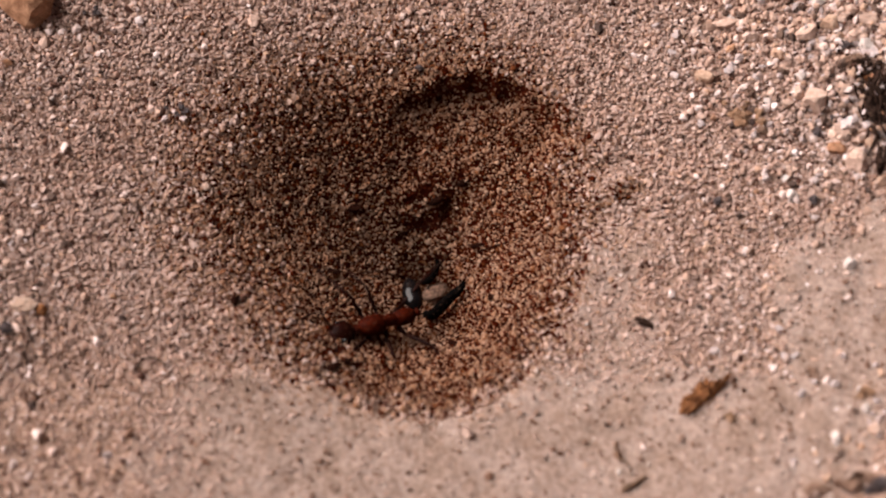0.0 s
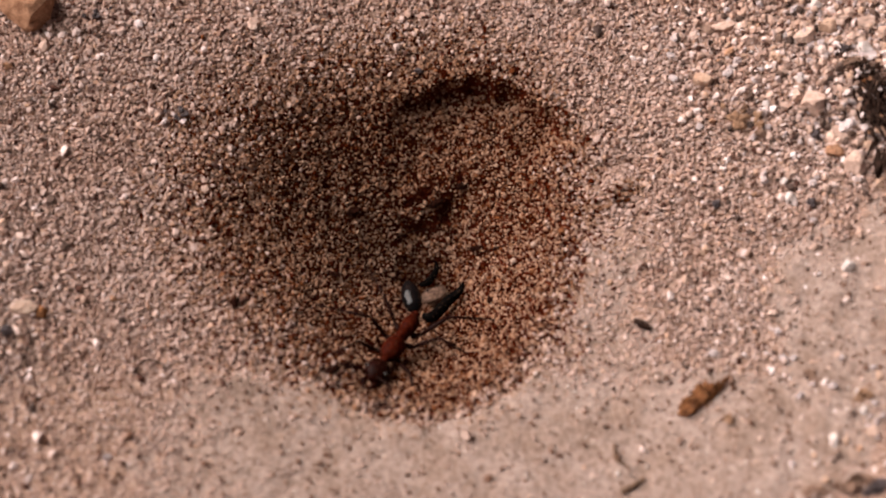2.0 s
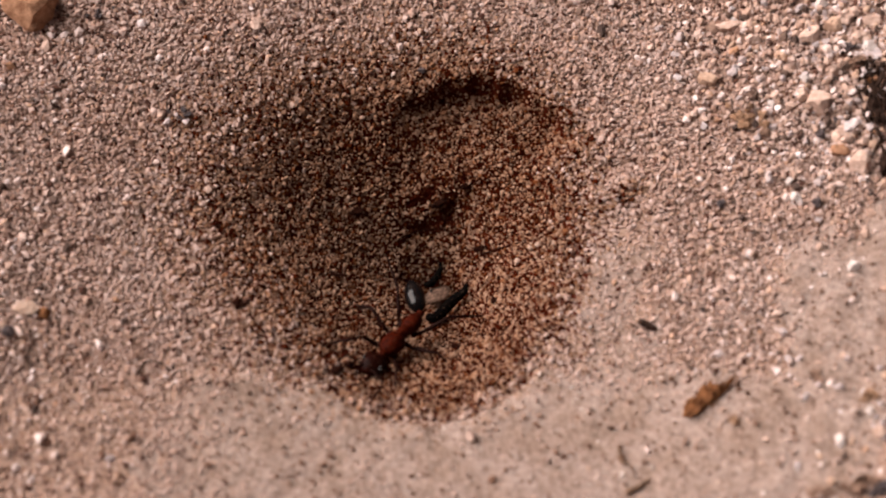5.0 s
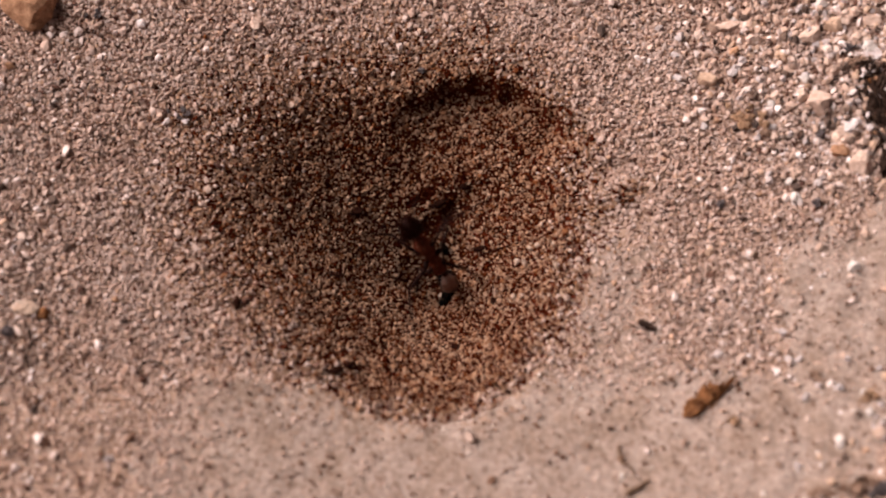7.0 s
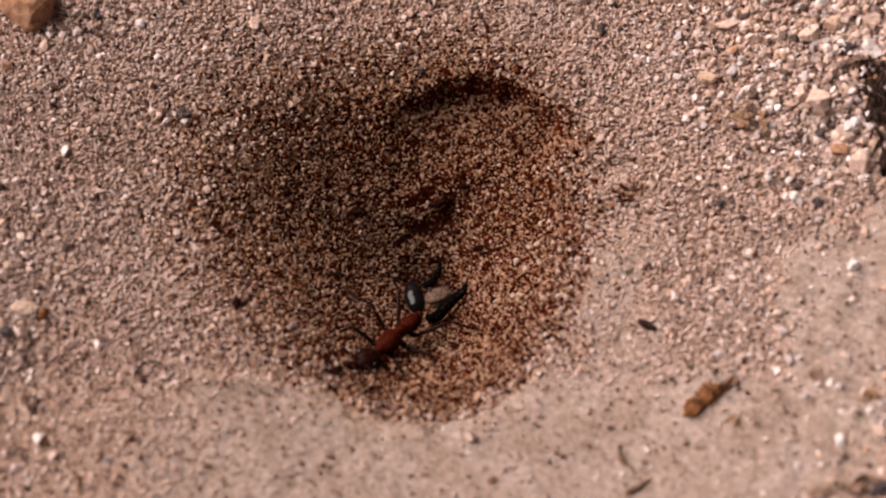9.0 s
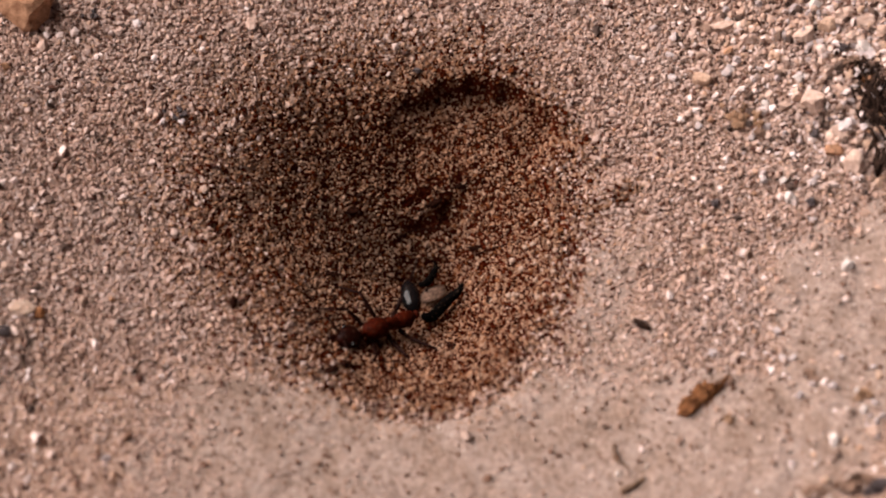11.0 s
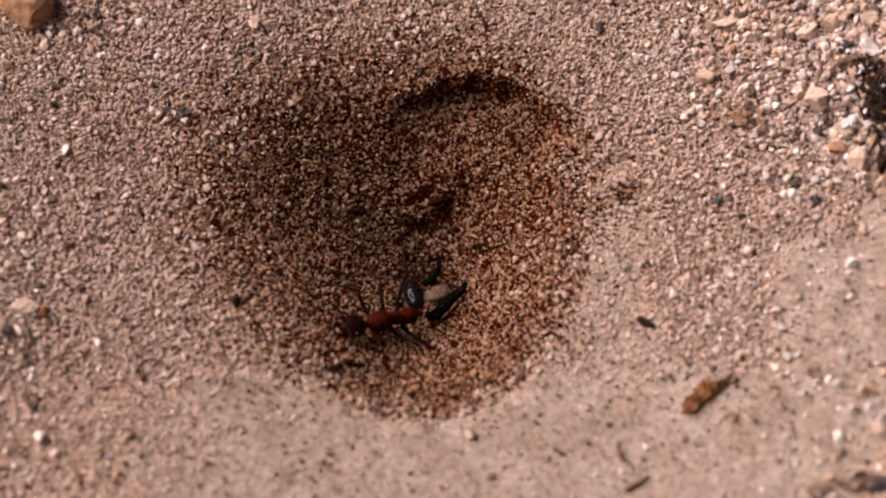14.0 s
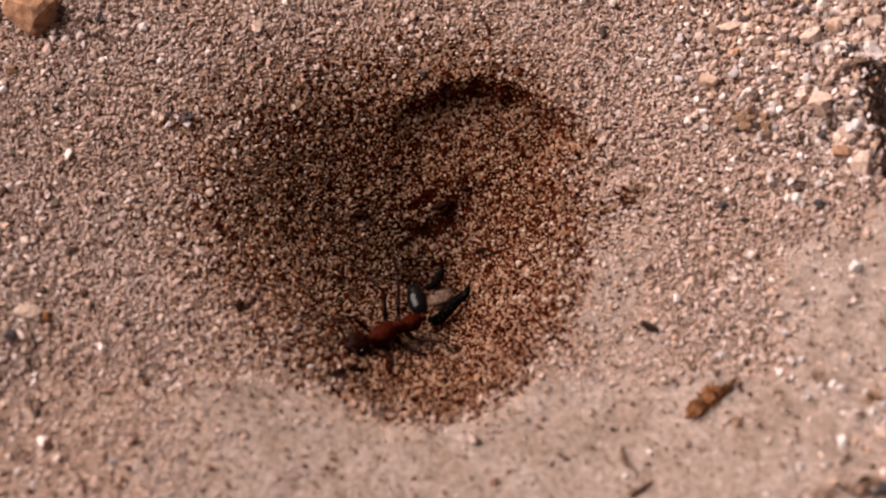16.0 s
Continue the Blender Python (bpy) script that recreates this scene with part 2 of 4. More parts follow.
def dusty(x, y, u):
    """Where fine pale dust fills the gaps between the grains: outside the rim, on the near and the open side."""
    wob = 0.8 * np.sin(0.55 * x + 0.3 * y) + 0.5 * np.sin(1.3 * x - 0.8 * y + 1.0) + 0.4 * np.sin(0.9 * y + 2.0) * np.sin(1.7 * x)
    near = _step(-y + 0.7 * wob, 8.5, 14.0) * (0.45 + 0.55 * _step(x + wob, -19, -8))
    flank = 0.5 * _step(x + wob, 9.5, 12.0) * (1 - _step(x + 1.5 * wob, 17, 20)) * _step(-y, -3, 2)
    crust = 0.92 * _step(x - 0.45 * y + 2.0 * wob, 26.0, 33.0) * _step(-y + 1.2 * wob, -4.5, 1.0)
    corner = _step(x - 0.8 * y + wob, 41, 47) * _step(-y, 11, 16)
    return np.clip(np.maximum(np.maximum(near, flank), crust), 0, 1) * (1 - 0.6 * corner) * _step(u, 1.0, 1.08)


def surface(x, y):
    """The height on which loose things lie: the ground, or the dust on it."""
    dx, dy = x - APEX[0], y - APEX[1]
    u = math.hypot(dx, dy) / float(_round(_rad, np.arctan2(dy, dx)))
    return float(height(x, y)) + max(0.0, 0.26 * float(dusty(x, y, u)) - 0.11)


# ---- builders ----
def mesh_from(name, verts, faces, material, smooth=True):
    """A mesh object from arrays, in millimetres; all faces have the same number of corners."""
    verts, faces = np.asarray(verts, np.float32) * MM, np.asarray(faces, np.int32)
    me = bpy.data.meshes.new(name)
    n, k = faces.shape
    me.vertices.add(len(verts))
    me.vertices.foreach_set("co", verts.ravel())
    me.loops.add(n * k)
    me.loops.foreach_set("vertex_index", faces.ravel())
    me.polygons.add(n)
    me.polygons.foreach_set("loop_start", np.arange(0, n * k, k, dtype=np.int32))
    me.polygons.foreach_set("use_smooth", np.full(n, smooth))
    me.update(calc_edges=True)
    me.validate()
    me.materials.append(material)
    return new(name, me)


def part(name, bm, material, parent=None, label=""):
    """One mesh object from a bmesh in millimetres, under a thing or a part."""
    bmesh.ops.scale(bm, vec=(MM, MM, MM), verts=bm.verts)
    bmesh.ops.recalc_face_normals(bm, faces=bm.faces)
    for f in bm.faces:
        f.smooth = True
    me = bpy.data.meshes.new(name)
    bm.to_mesh(me)
    bm.free()
    me.materials.append(material)
    ob = new(name, me)
    ob.parent = parent
    return tagged(ob, label) if label else ob


def blob(bm, centre, size, turn=(0, 0, 0), fine=2, rough=0.0, seed=0.0):
    """An ellipsoid (half sizes), turned, with an uneven skin if rough."""
    made = bmesh.ops.create_icosphere(bm, subdivisions=fine, radius=1.0)["verts"]
    m = pose(*centre, *turn)
    for v in made:
        k = 1.0
        if rough:
            k += rough * noise.noise(v.co * 1.3 + Vector((seed, seed * 0.7, 3))) + 0.4 * rough * noise.noise(v.co * 3.7 + Vector((seed, 9, seed))) + 0.22 * rough * noise.noise(v.co * 8.5 + Vector((2, seed, seed)))
        v.co = m @ Vector((v.co.x * size[0] * k, v.co.y * size[1] * k, v.co.z * size[2] * k))
    return made


def tube(bm, path, radii, sides=8):
    """A tapered tube along a path, closed at both ends."""
    path = [Vector(p) for p in path]
    rings = []
    side = None
    for i, p in enumerate(path):
        d = (path[min(i + 1, len(path) - 1)] - path[max(i - 1, 0)]).normalized()
        if side is None:
            side = d.orthogonal().normalized()
        side = (side - d * side.dot(d)).normalized()
        up = d.cross(side)
        rings.append([bm.verts.new(p + (side * math.cos(a) + up * math.sin(a)) * radii[i]) for a in (2 * math.pi * j / sides for j in range(sides))])
    for a, b in zip(rings, rings[1:]):
        for j in range(sides):
            bm.faces.new((a[j], a[(j + 1) % sides], b[(j + 1) % sides], b[j]))
    bm.faces.new(rings[0][::-1])
    bm.faces.new(rings[-1])


def curve_points(ctrl, n):
    """A smooth run of n points through control points."""
    ctrl = [Vector(c) for c in ctrl]
    ext = [ctrl[0] * 2 - ctrl[1], *ctrl, ctrl[-1] * 2 - ctrl[-2]]
    out = []
    for i in range(n):
        s = i / (n - 1) * (len(ctrl) - 1)
        k = min(int(s), len(ctrl) - 2)
        f = s - k
        a, b, c, d = ext[k:k + 4]
        out.append(0.5 * ((2 * b) + (c - a) * f + (2 * a - 5 * b + 4 * c - d) * f * f + (3 * b - a - 3 * c + d) * f ** 3))
    return out


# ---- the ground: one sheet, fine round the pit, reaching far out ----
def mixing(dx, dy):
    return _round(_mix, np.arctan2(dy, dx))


def build_ground():
    half = np.concatenate([np.arange(0, 46, 0.28), 46 + np.cumsum(0.4 * 1.28 ** np.arange(42))])
    axis = np.concatenate([-half[:0:-1], half])
    gx, gy = np.meshgrid(axis + 2.0, axis, indexing="ij")
    n = len(axis)
    dx, dy = gx - APEX[0], gy - APEX[1]
    u = np.hypot(dx, dy) / _round(_rad, np.arctan2(dy, dx))
    dust = dusty(gx, gy, u)
    verts = np.stack([gx, gy, height(gx, gy) - 0.20 + 0.09 * _step(u, 0.95, 1.05) + 0.26 * dust], -1).reshape(-1, 3)
    i = np.arange(n * n).reshape(n, n)
    faces = np.stack([i[:-1, :-1], i[1:, :-1], i[1:, 1:], i[:-1, 1:]], -1).reshape(-1, 4)
    ob = mesh_from("ground", verts, faces, SHADED_BED)
    # dark bed with painted shade inside the rim, the weathered surface outside
    ob.data.materials.append(SURFACE)
    ob.data.materials.append(DUST)
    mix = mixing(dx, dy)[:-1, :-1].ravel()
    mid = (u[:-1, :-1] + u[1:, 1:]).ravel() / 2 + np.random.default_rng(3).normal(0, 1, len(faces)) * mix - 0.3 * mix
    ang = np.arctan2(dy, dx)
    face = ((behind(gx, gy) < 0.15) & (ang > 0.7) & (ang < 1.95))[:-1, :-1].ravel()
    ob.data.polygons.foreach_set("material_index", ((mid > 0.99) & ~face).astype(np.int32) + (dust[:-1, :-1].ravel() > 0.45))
    return tagged(ob, "dry pinkish-brown sandy ground with a funnel-shaped pit", "ground", kind="structure")


build_ground()

_g = (1 + 5 ** 0.5) / 2
ICO = np.array([(-1, _g, 0), (1, _g, 0), (-1, -_g, 0), (1, -_g, 0), (0, -1, _g), (0, 1, _g), (0, -1, -_g), (0, 1, -_g), (_g, 0, -1), (_g, 0, 1), (-_g, 0, -1), (-_g, 0, 1)]) / math.hypot(1, _g)
ICO_F = np.array([(0, 11, 5), (0, 5, 1), (0, 1, 7), (0, 7, 10), (0, 10, 11), (1, 5, 9), (5, 11, 4), (11, 10, 2), (10, 7, 6), (7, 1, 8), (3, 9, 4), (3, 4, 2), (3, 2, 6), (3, 6, 8), (3, 8, 9), (4, 9, 5), (2, 4, 11), (6, 2, 10), (8, 6, 7), (9, 8, 1)])


def grain_cloud(name, x, y, radius, lift, material, rng, jag=0.36, smooth=False):
    """Loose grains strewn on the ground: every one a small uneven stone of its own."""
    n = len(x)
    q = rng.normal(size=(n, 4))
    q /= np.linalg.norm(q, axis=1)[:, None]
    a, b, c, d = q.T
    rot = np.stack([1 - 2 * (c * c + d * d), 2 * (b * c - a * d), 2 * (b * d + a * c), 2 * (b * c + a * d), 1 - 2 * (b * b + d * d), 2 * (c * d - a * b),
                    2 * (b * d - a * c), 2 * (c * d + a * b), 1 - 2 * (b * b + c * c)], -1).reshape(n, 3, 3)
    shape = ICO[None] * (1 + rng.uniform(-jag, jag, (n, 12, 1))) * rng.uniform(0.48, 1.42, (n, 1, 3)) * radius[:, None, None]
    v = np.einsum("nij,nkj->nki", rot, shape)
    v += np.stack([x, y, height(x, y) + lift * radius], -1)[:, None, :]
    f = ICO_F[None] + 12 * np.arange(n)[:, None, None]
    return mesh_from(name, v.reshape(-1, 3), f.reshape(-1, 3), material, smooth)


def strewn(rng, step, x0, x1, y0, y1):
    gx, gy = np.meshgrid(np.arange(x0, x1, step), np.arange(y0, y1, step * 0.866))
    gx = gx + (np.arange(gx.shape[0]) % 2)[:, None] * step * 0.5
    gx = gx + rng.uniform(-0.38, 0.38, gx.shape) * step
    gy = gy + rng.uniform(-0.38, 0.38, gx.shape) * step
    return gx.ravel(), gy.ravel()


# the scar's shade, painted by darker grains, then dark streaks on the wall
SHADE_AND_STREAK_SPOTS = ((0.7, 6.6, 1.9, 0.6, 33), (0.9, 4.5, 2.2, 0.5, 8), (2.3, 5.2, 0.5, 0.7, 0), (3.6, 7.4, 1.3, 0.25, 36), (4.9, 2.3, 1.3, 0.26, 14),
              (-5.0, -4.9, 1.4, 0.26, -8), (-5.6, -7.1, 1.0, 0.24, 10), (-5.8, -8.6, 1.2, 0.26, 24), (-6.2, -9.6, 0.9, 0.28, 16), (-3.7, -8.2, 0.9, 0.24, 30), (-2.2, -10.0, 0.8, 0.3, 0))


def build_sand():
    rng = np.random.default_rng(7)
    wide = strewn(rng, 0.215, -36, 40, -24, 24)
    close = strewn(rng, 0.19, -22, 20, -18, 20)
    x, y = (np.append(p, q) for p, q in zip(wide, close))
    finer = np.arange(len(x)) >= len(wide[0])
    # what was dug out of the pit is finer and browner than the weathered surface, and its extra darkness paints the
    # pit's shade; the two mix along the rim
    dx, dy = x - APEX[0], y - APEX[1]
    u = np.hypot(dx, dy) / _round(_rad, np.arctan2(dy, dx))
    dug_shaded = u + rng.normal(0, 1, len(x)) * mixing(dx, dy) + 0.04 * np.sin(0.9 * x) * np.sin(1.1 * y) < 1.0 + _round(_reach, np.arctan2(dy, dx))
    ang = np.arctan2(dy, dx)
    dug_shaded |= (behind(x, y) < 0) & (ang > 0.7) & (ang < 1.95)
    # a streak where the surface has slipped and bares the browner sand
    along, across = (x - 15.2) * 0.91 + (y - 3.3) * 0.42, -(x - 15.2) * 0.42 + (y - 3.3) * 0.91
    dug_shaded |= ((along / 3.2) ** 2 + (across / 0.8) ** 2 < 1) & (rng.random(len(x)) < 0.6)
    keep = np.where(finer, dug_shaded, ~dug_shaded & (rng.random(len(x)) < 0.87))
    keep &= rng.random(len(x)) > 0.5 * dusty(x, y, u)
    x, y, dug_shaded = x[keep], y[keep], dug_shaded[keep]
    # more of it clings to the slip face
    fa = np.append(rng.uniform(1.15, 1.95, 260), rng.uniform(0.55, 1.15, 560))
    fr = np.append(rng.uniform(11.6, 14.0, 260), rng.uniform(12.9, 14.6, 560))
    x, y = np.append(x, APEX[0] + fr * np.cos(fa)), np.append(y, APEX[1] + fr * np.sin(fa))
    dug_shaded = np.append(dug_shaded, np.ones(820, bool))
    r = np.where(dug_shaded, 0.107, 0.141) * rng.lognormal(0, 0.24, len(x))
    fine = dusty(x, y, np.hypot(x - APEX[0], y - APEX[1]) / _round(_rad, np.arctan2(y - APEX[1], x - APEX[0])))
    r *= np.where(dug_shaded, 1, 1 - 0.28 * fine)
    lift = np.where(dug_shaded, rng.uniform(-0.7, 0.7, len(x)), rng.uniform(-0.6, 0.4, len(x)))
    ob = grain_cloud("sand_grains", x[~dug_shaded], y[~dug_shaded], r[~dug_shaded], lift[~dug_shaded], SAND, rng)
    tagged(ob, "loose tan and pinkish sand grains with dark specks", "sand", kind="stuff")
    # dark red-brown grains paint the scar's shade and a few streaks on the wall
    darkened = np.zeros(len(x))
    for cx, cy, long, wide, turn in SHADE_AND_STREAK_SPOTS:
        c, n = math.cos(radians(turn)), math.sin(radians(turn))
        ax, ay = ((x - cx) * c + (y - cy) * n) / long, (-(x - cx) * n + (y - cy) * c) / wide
        darkened = np.maximum(darkened, 1 - _step(np.hypot(ax, ay), 0.5, 1.3))
    darkened = dug_shaded & (rng.random(len(x)) < 0.85 * darkened)
    dug_shaded &= ~darkened
    ob = grain_cloud("shade_and_streak_grains", x[darkened], y[darkened], r[darkened], lift[darkened] - 0.4, SHADE_AND_STREAK_SAND, rng)
    tagged(ob, "dark red-brown sand grains that paint shade in the slide's scar", "sand", kind="stuff")
    ob = grain_cloud("pit_sand_grains", x[dug_shaded], y[dug_shaded], r[dug_shaded], lift[dug_shaded], DUG_SHADED_SAND, rng)
    tagged(ob, "fine reddish-brown sand grains on the pit's walls, darkened for its shade", "sand", kind="stuff")
    n = 15000
    x, y = rng.uniform(-36, 40, n), rng.uniform(-24, 24, n)
    d = np.hypot(x - APEX[0], y - APEX[1])
    corner = _step(x + 0.6 * y, 24, 38) * _step(y, 0, 5)
    weight = 0.035 + 0.40 * _step(x, 10, 26) + 0.36 * _step(-x, 18, 30) + 0.7 * _step(-x, 24, 31) * _step(-y, 6, 13) + 0.85 * corner
    keep = (d > 16) & (rng.random(n) < weight * (1 - 0.85 * dusty(x, y, d / 12)))
    x, y = x[keep], y[keep]
    r = (0.175 + 0.055 * corner[keep]) * rng.lognormal(0, 0.35, len(x))
    big = r > 0.40
    ob = grain_cloud("coarse_grains", x[~big], y[~big], r[~big], rng.uniform(0.1, 0.5, (~big).sum()), COARSE, rng, 0.36)
    tagged(ob, "coarse pale, tan and dark grains scattered over the sand", "sand", kind="stuff")
    # small dark crumbs and a few pale grains lie loose on the dust
    n = 26000
    fx, fy = rng.uniform(-36, 40, n), rng.uniform(-24, 8, n)
    fu = np.hypot(fx - APEX[0], fy - APEX[1]) / _round(_rad, np.arctan2(fy - APEX[1], fx - APEX[0]))
    on = dusty(fx, fy, fu) > rng.uniform(0.3, 1.2, n)
    fx, fy = fx[on], fy[on]
    fr = rng.lognormal(-2.62, 0.40, len(fx))
    ob = grain_cloud("dust_flecks", fx, fy, fr, rng.uniform(0.9, 1.6, len(fx)), FLECK, rng, 0.55)
    tagged(ob, "tiny dark brown and pale crumbs on smooth pale dust", "sand", kind="stuff")
    # larger broken bits lie thick on the far and the near corner of the open side
    cx, cy = np.append(rng.uniform(24, 39, 230), rng.uniform(25, 37, 56)), np.append(rng.uniform(6, 21, 230), rng.uniform(-21, -8, 56))
    thick = rng.random(286) < np.append(_step(cx[:230] + 0.6 * cy[:230], 26, 44), _step(cx[230:] - 0.5 * cy[230:], 31, 39))
    cr = rng.uniform(0.22, 0.46, 286)
    gravel(np.append(x[big], cx[thick]), np.append(y[big], cy[thick]), np.append(r[big], cr[thick]), rng)


def gravel(x, y, r, rng):
    """The largest grains, each a thing of its own; alike ones share a mesh."""
    kinds = []
    for k, (material, words, share) in enumerate((
            (PALE, "pale pinkish angular grain half sunk in sand", 0.60), (TAN, "tan angular grain half sunk in sand", 0.22), (BLACK, "black angular grain half sunk in sand", 0.02),
            (WHITE, "milky white angular grain half sunk in sand", 0.09), (UMBER, "dull brown angular grain half sunk in sand", 0.07))):
        for j in range(3):
            bm = bmesh.new()
            made = blob(bm, (0, 0, 0), (1, 1, 1), (0, 0, 0), 2, 0.45, 3.1 * k + 1.3 * j)
            rnd = random.Random(10 * k + j)
            for _ in range(8):
                n = Vector((rnd.uniform(-1, 1), rnd.uniform(-1, 1), rnd.uniform(-1, 1))).normalized()
                for v in made:
                    v.co -= n * max(0.0, v.co.dot(n) - 0.6) * 0.97
            me = bpy.data.meshes.new("coarse_grain")
            bm.to_mesh(me)
            bm.free()
            me.materials.append(material)
            me.polygons.foreach_set("use_smooth", [False] * len(me.polygons))
            kinds.append((me, words, share / 3))
    picks = rng.choice(len(kinds), len(x), p=[k[2] for k in kinds])
    for px, py, pr, k in zip(x, y, r, picks):
        ob = new("coarse_grain", kinds[k][0])
        ob.location = (px * MM, py * MM, (surface(px, py) + 0.08 * pr) * MM)
        ob.rotation_euler = rng.uniform(0, 6.28, 3)
        ob.scale = np.array((1.0, 0.85, 0.8)) * pr * MM
        tagged(ob, kinds[k][1], "sand grain", "coarse grains on the sand")


build_sand()


# ---- stones and litter ----
def rest(x, y, up=0.0):
    return (x, y, surface(x, y) + up)


def pebble(name, x, y, size, material, label, category="pebble", turn=(0, 0, 0), rough=0.35, seed=1.0, fine=3, sink=0.35, facets=0):
    """A stone half sunk in the sand: an uneven ellipsoid, flattened by a few broken faces."""
    bm = bmesh.new()
    made = blob(bm, (0, 0, 0), (1, 1, 1), (0, 0, 0), fine, rough, seed)
    rnd = random.Random(seed)
    for _ in range(facets):
        n = Vector((rnd.uniform(-1, 1), rnd.uniform(-1, 1), rnd.uniform(-0.6, 1))).normalized()
        c = rnd.uniform(0.52, 0.72)
        for v in made:
            k = v.co.dot(n) - c
            if k > 0:
                v.co -= n * k * 0.92
    m = pose(0, 0, 0, *turn)
    for v in made:
        v.co = m @ Vector((v.co.x * size[0] / 2, v.co.y * size[1] / 2, v.co.z * size[2] / 2))
    ob = part(name, bm, material)
    ob.data.polygons.foreach_set("use_smooth", [not facets] * len(ob.data.polygons))
    p = rest(x, y, size[2] * (0.5 - sink) + (0.12 if size[2] < 0.6 else 0.0))
    ob.location = Vector(p) * MM
    return tagged(ob, label, category, {"pebble": "pebbles on the sand", "soil crumb": "soil crumbs on the sand", "wood": "wood crumbs among the pebbles"}.get(category, ""))


def stem(name, ctrl, radius, material, label, category="twig", taper=0.5):
    """A bit of dry stem or root lying on the sand: ctrl holds x, y and the height over the ground."""
    bm = bmesh.new()
    base = Vector(rest(ctrl[0][0], ctrl[0][1]))
    pts = curve_points([Vector(rest(*c)) - base for c in ctrl], 14)
    tube(bm, pts, [radius * (1 - (1 - taper) * i / 13) * (1 + 0.18 * math.sin(i * 2.3)) for i in range(14)], 7)
    ob = part(name, bm, material)
    ob.location = base * MM
    return tagged(ob, label, category)


# ---- what lies about ----
pebble("pebble", -30.48, 18.72, (4.64, 4.01, 2.95), ORANGE, "orange-brown rounded pebble lying on the sand", "pebble", (0, 0, 0), 0.25, 2.37, 3, 0.35, 2)
pebble("pebble", 22.28, 12.65, (1.60, 1.35, 1.43), TAN, "small tan angular pebble on the sand", "pebble", (0, 0, 0), 0.35, 3.74, 3, 0.35, 7)
pebble("pebble", 30.33, 9.97, (2.28, 2.36, 1.86), PINK, "blocky pale pinkish pebble among coarse grains", "pebble", (0, 0, 12), 0.3, 5.11, 3, 0.35, 8)
pebble("pebble", 29.25, 10.58, (1.01, 1.27, 1.10), PINK, "small pale pinkish pebble beside the blocky one", "pebble", (0, 0, 0), 0.35, 6.48, 3, 0.35, 4)
_rnd = random.Random(31)
for _k in range(16):
    _d = _rnd.uniform(0.35, 0.85)
    pebble("soil_crumb", 24.9 + _rnd.gauss(0, 0.75), 8.9 + _rnd.gauss(0, 0.65), (_d * 1.2, _d, _d * 0.7), OCHRE, "small ochre-brown crumb of soil on the slope", "soil crumb", (0, 0, 40 * _k), 0.9, 7.85 + _k, 2, 0.30, 3)
pebble("pebble", 32.29, 7.30, (1.86, 1.69, 1.10), PINK, "greyish-pink rough pebble beside dark wood", "pebble", (0, 0, 0), 0.6, 9.22, 3, 0.5, 2)
pebble("pebble", 31.59, 6.00, (1.43, 1.27, 1.10), ORANGE, "small orange-brown pebble beside a dark one", "pebble", (0, 0, 0), 0.35, 10.59, 3, 0.35, 3)
pebble("pebble", 30.26, 7.58, (0.93, 0.76, 0.59), BLACK, "small black pebble among pale grains", "pebble", (0, 0, 0), 0.7, 11.96, 3, 0.35, 5)
pebble("pebble", 32.92, 4.85, (1.86, 1.86, 1.52), PINK, "rounded pale pebble with grey rim", "pebble", (0, 0, 0), 0.35, 13.33, 3, 0.35, 2)
pebble("pebble", 30.16, 15.61, (1.86, 1.43, 1.18), PINK, "pale flat pebble among coarse grains", "pebble", (0, 0, 0), 0.35, 14.70, 3, 0.35, 4)
pebble("pebble", 24.31, 17.03, (2.36, 0.93, 0.84), PINK, "pale pinkish flat chip of stone", "pebble", (0, 0, 0), 0.35, 16.07, 3, 0.35, 4)
pebble("pebble", 31.16, 18.06, (1.10, 1.10, 1.01), WHITE, "small white quartz pebble", "pebble", (0, 0, 0), 0.35, 17.44, 3, 0.35, 4)
pebble("pebble", 32.83, 14.27, (0.93, 0.84, 0.59), BLACK, "small dark pebble between pale ones", "pebble", (0, 0, 0), 0.7, 18.81, 3, 0.35, 5)
pebble("pebble", 34.41, 14.25, (1.35, 1.27, 0.93), WHITE, "whitish pebble beside the dark wood", "pebble", (0, 0, 0), 0.35, 20.18, 3, 0.35, 4)
pebble("pebble", 31.71, 16.16, (1.69, 1.43, 1.18), TAN, "tan pebble among coarse grains", "pebble", (0, 0, 0), 0.35, 21.55, 3, 0.35, 4)
pebble("pebble", 28.1, 2.45, (0.84, 1.01, 0.84), WHITE, "small white quartz grain on the sand", "pebble", (0, 0, 0), 0.35, 22.92, 3, 0.35, 3)
pebble("pebble", 31.75, -3.4, (0.93, 0.93, 0.84), WHITE, "small white quartz grain on pale sand", "pebble", (0, 0, 0), 0.35, 24.29, 3, 0.35, 3)
pebble("pebble", 29.4, -16.6, (0.72, 1.35, 0.59), WHITE, "upright white quartz splinter", "pebble", (0, 0, 0), 0.6, 25.66, 3, 0.45, 5)
pebble("pebble", 32.05, -16.15, (0.93, 1.10, 0.68), PINK, "pale quartz grain among coarse sand", "pebble", (0, 0, 0), 0.35, 27.03, 3, 0.35, 3)
pebble("pebble", 32.64, 16.70, (1.43, 1.18, 0.93), PINK, "pale angular pebble among coarse grains", "pebble", (0, 0, 0), 0.6, 28.40, 3, 0.35, 3)
pebble("pebble", 34.98, 16.27, (1.52, 1.18, 0.84), PINK, "pale rough pebble among coarse grains", "pebble", (0, 0, 0), 0.6, 29.77, 3, 0.35, 3)
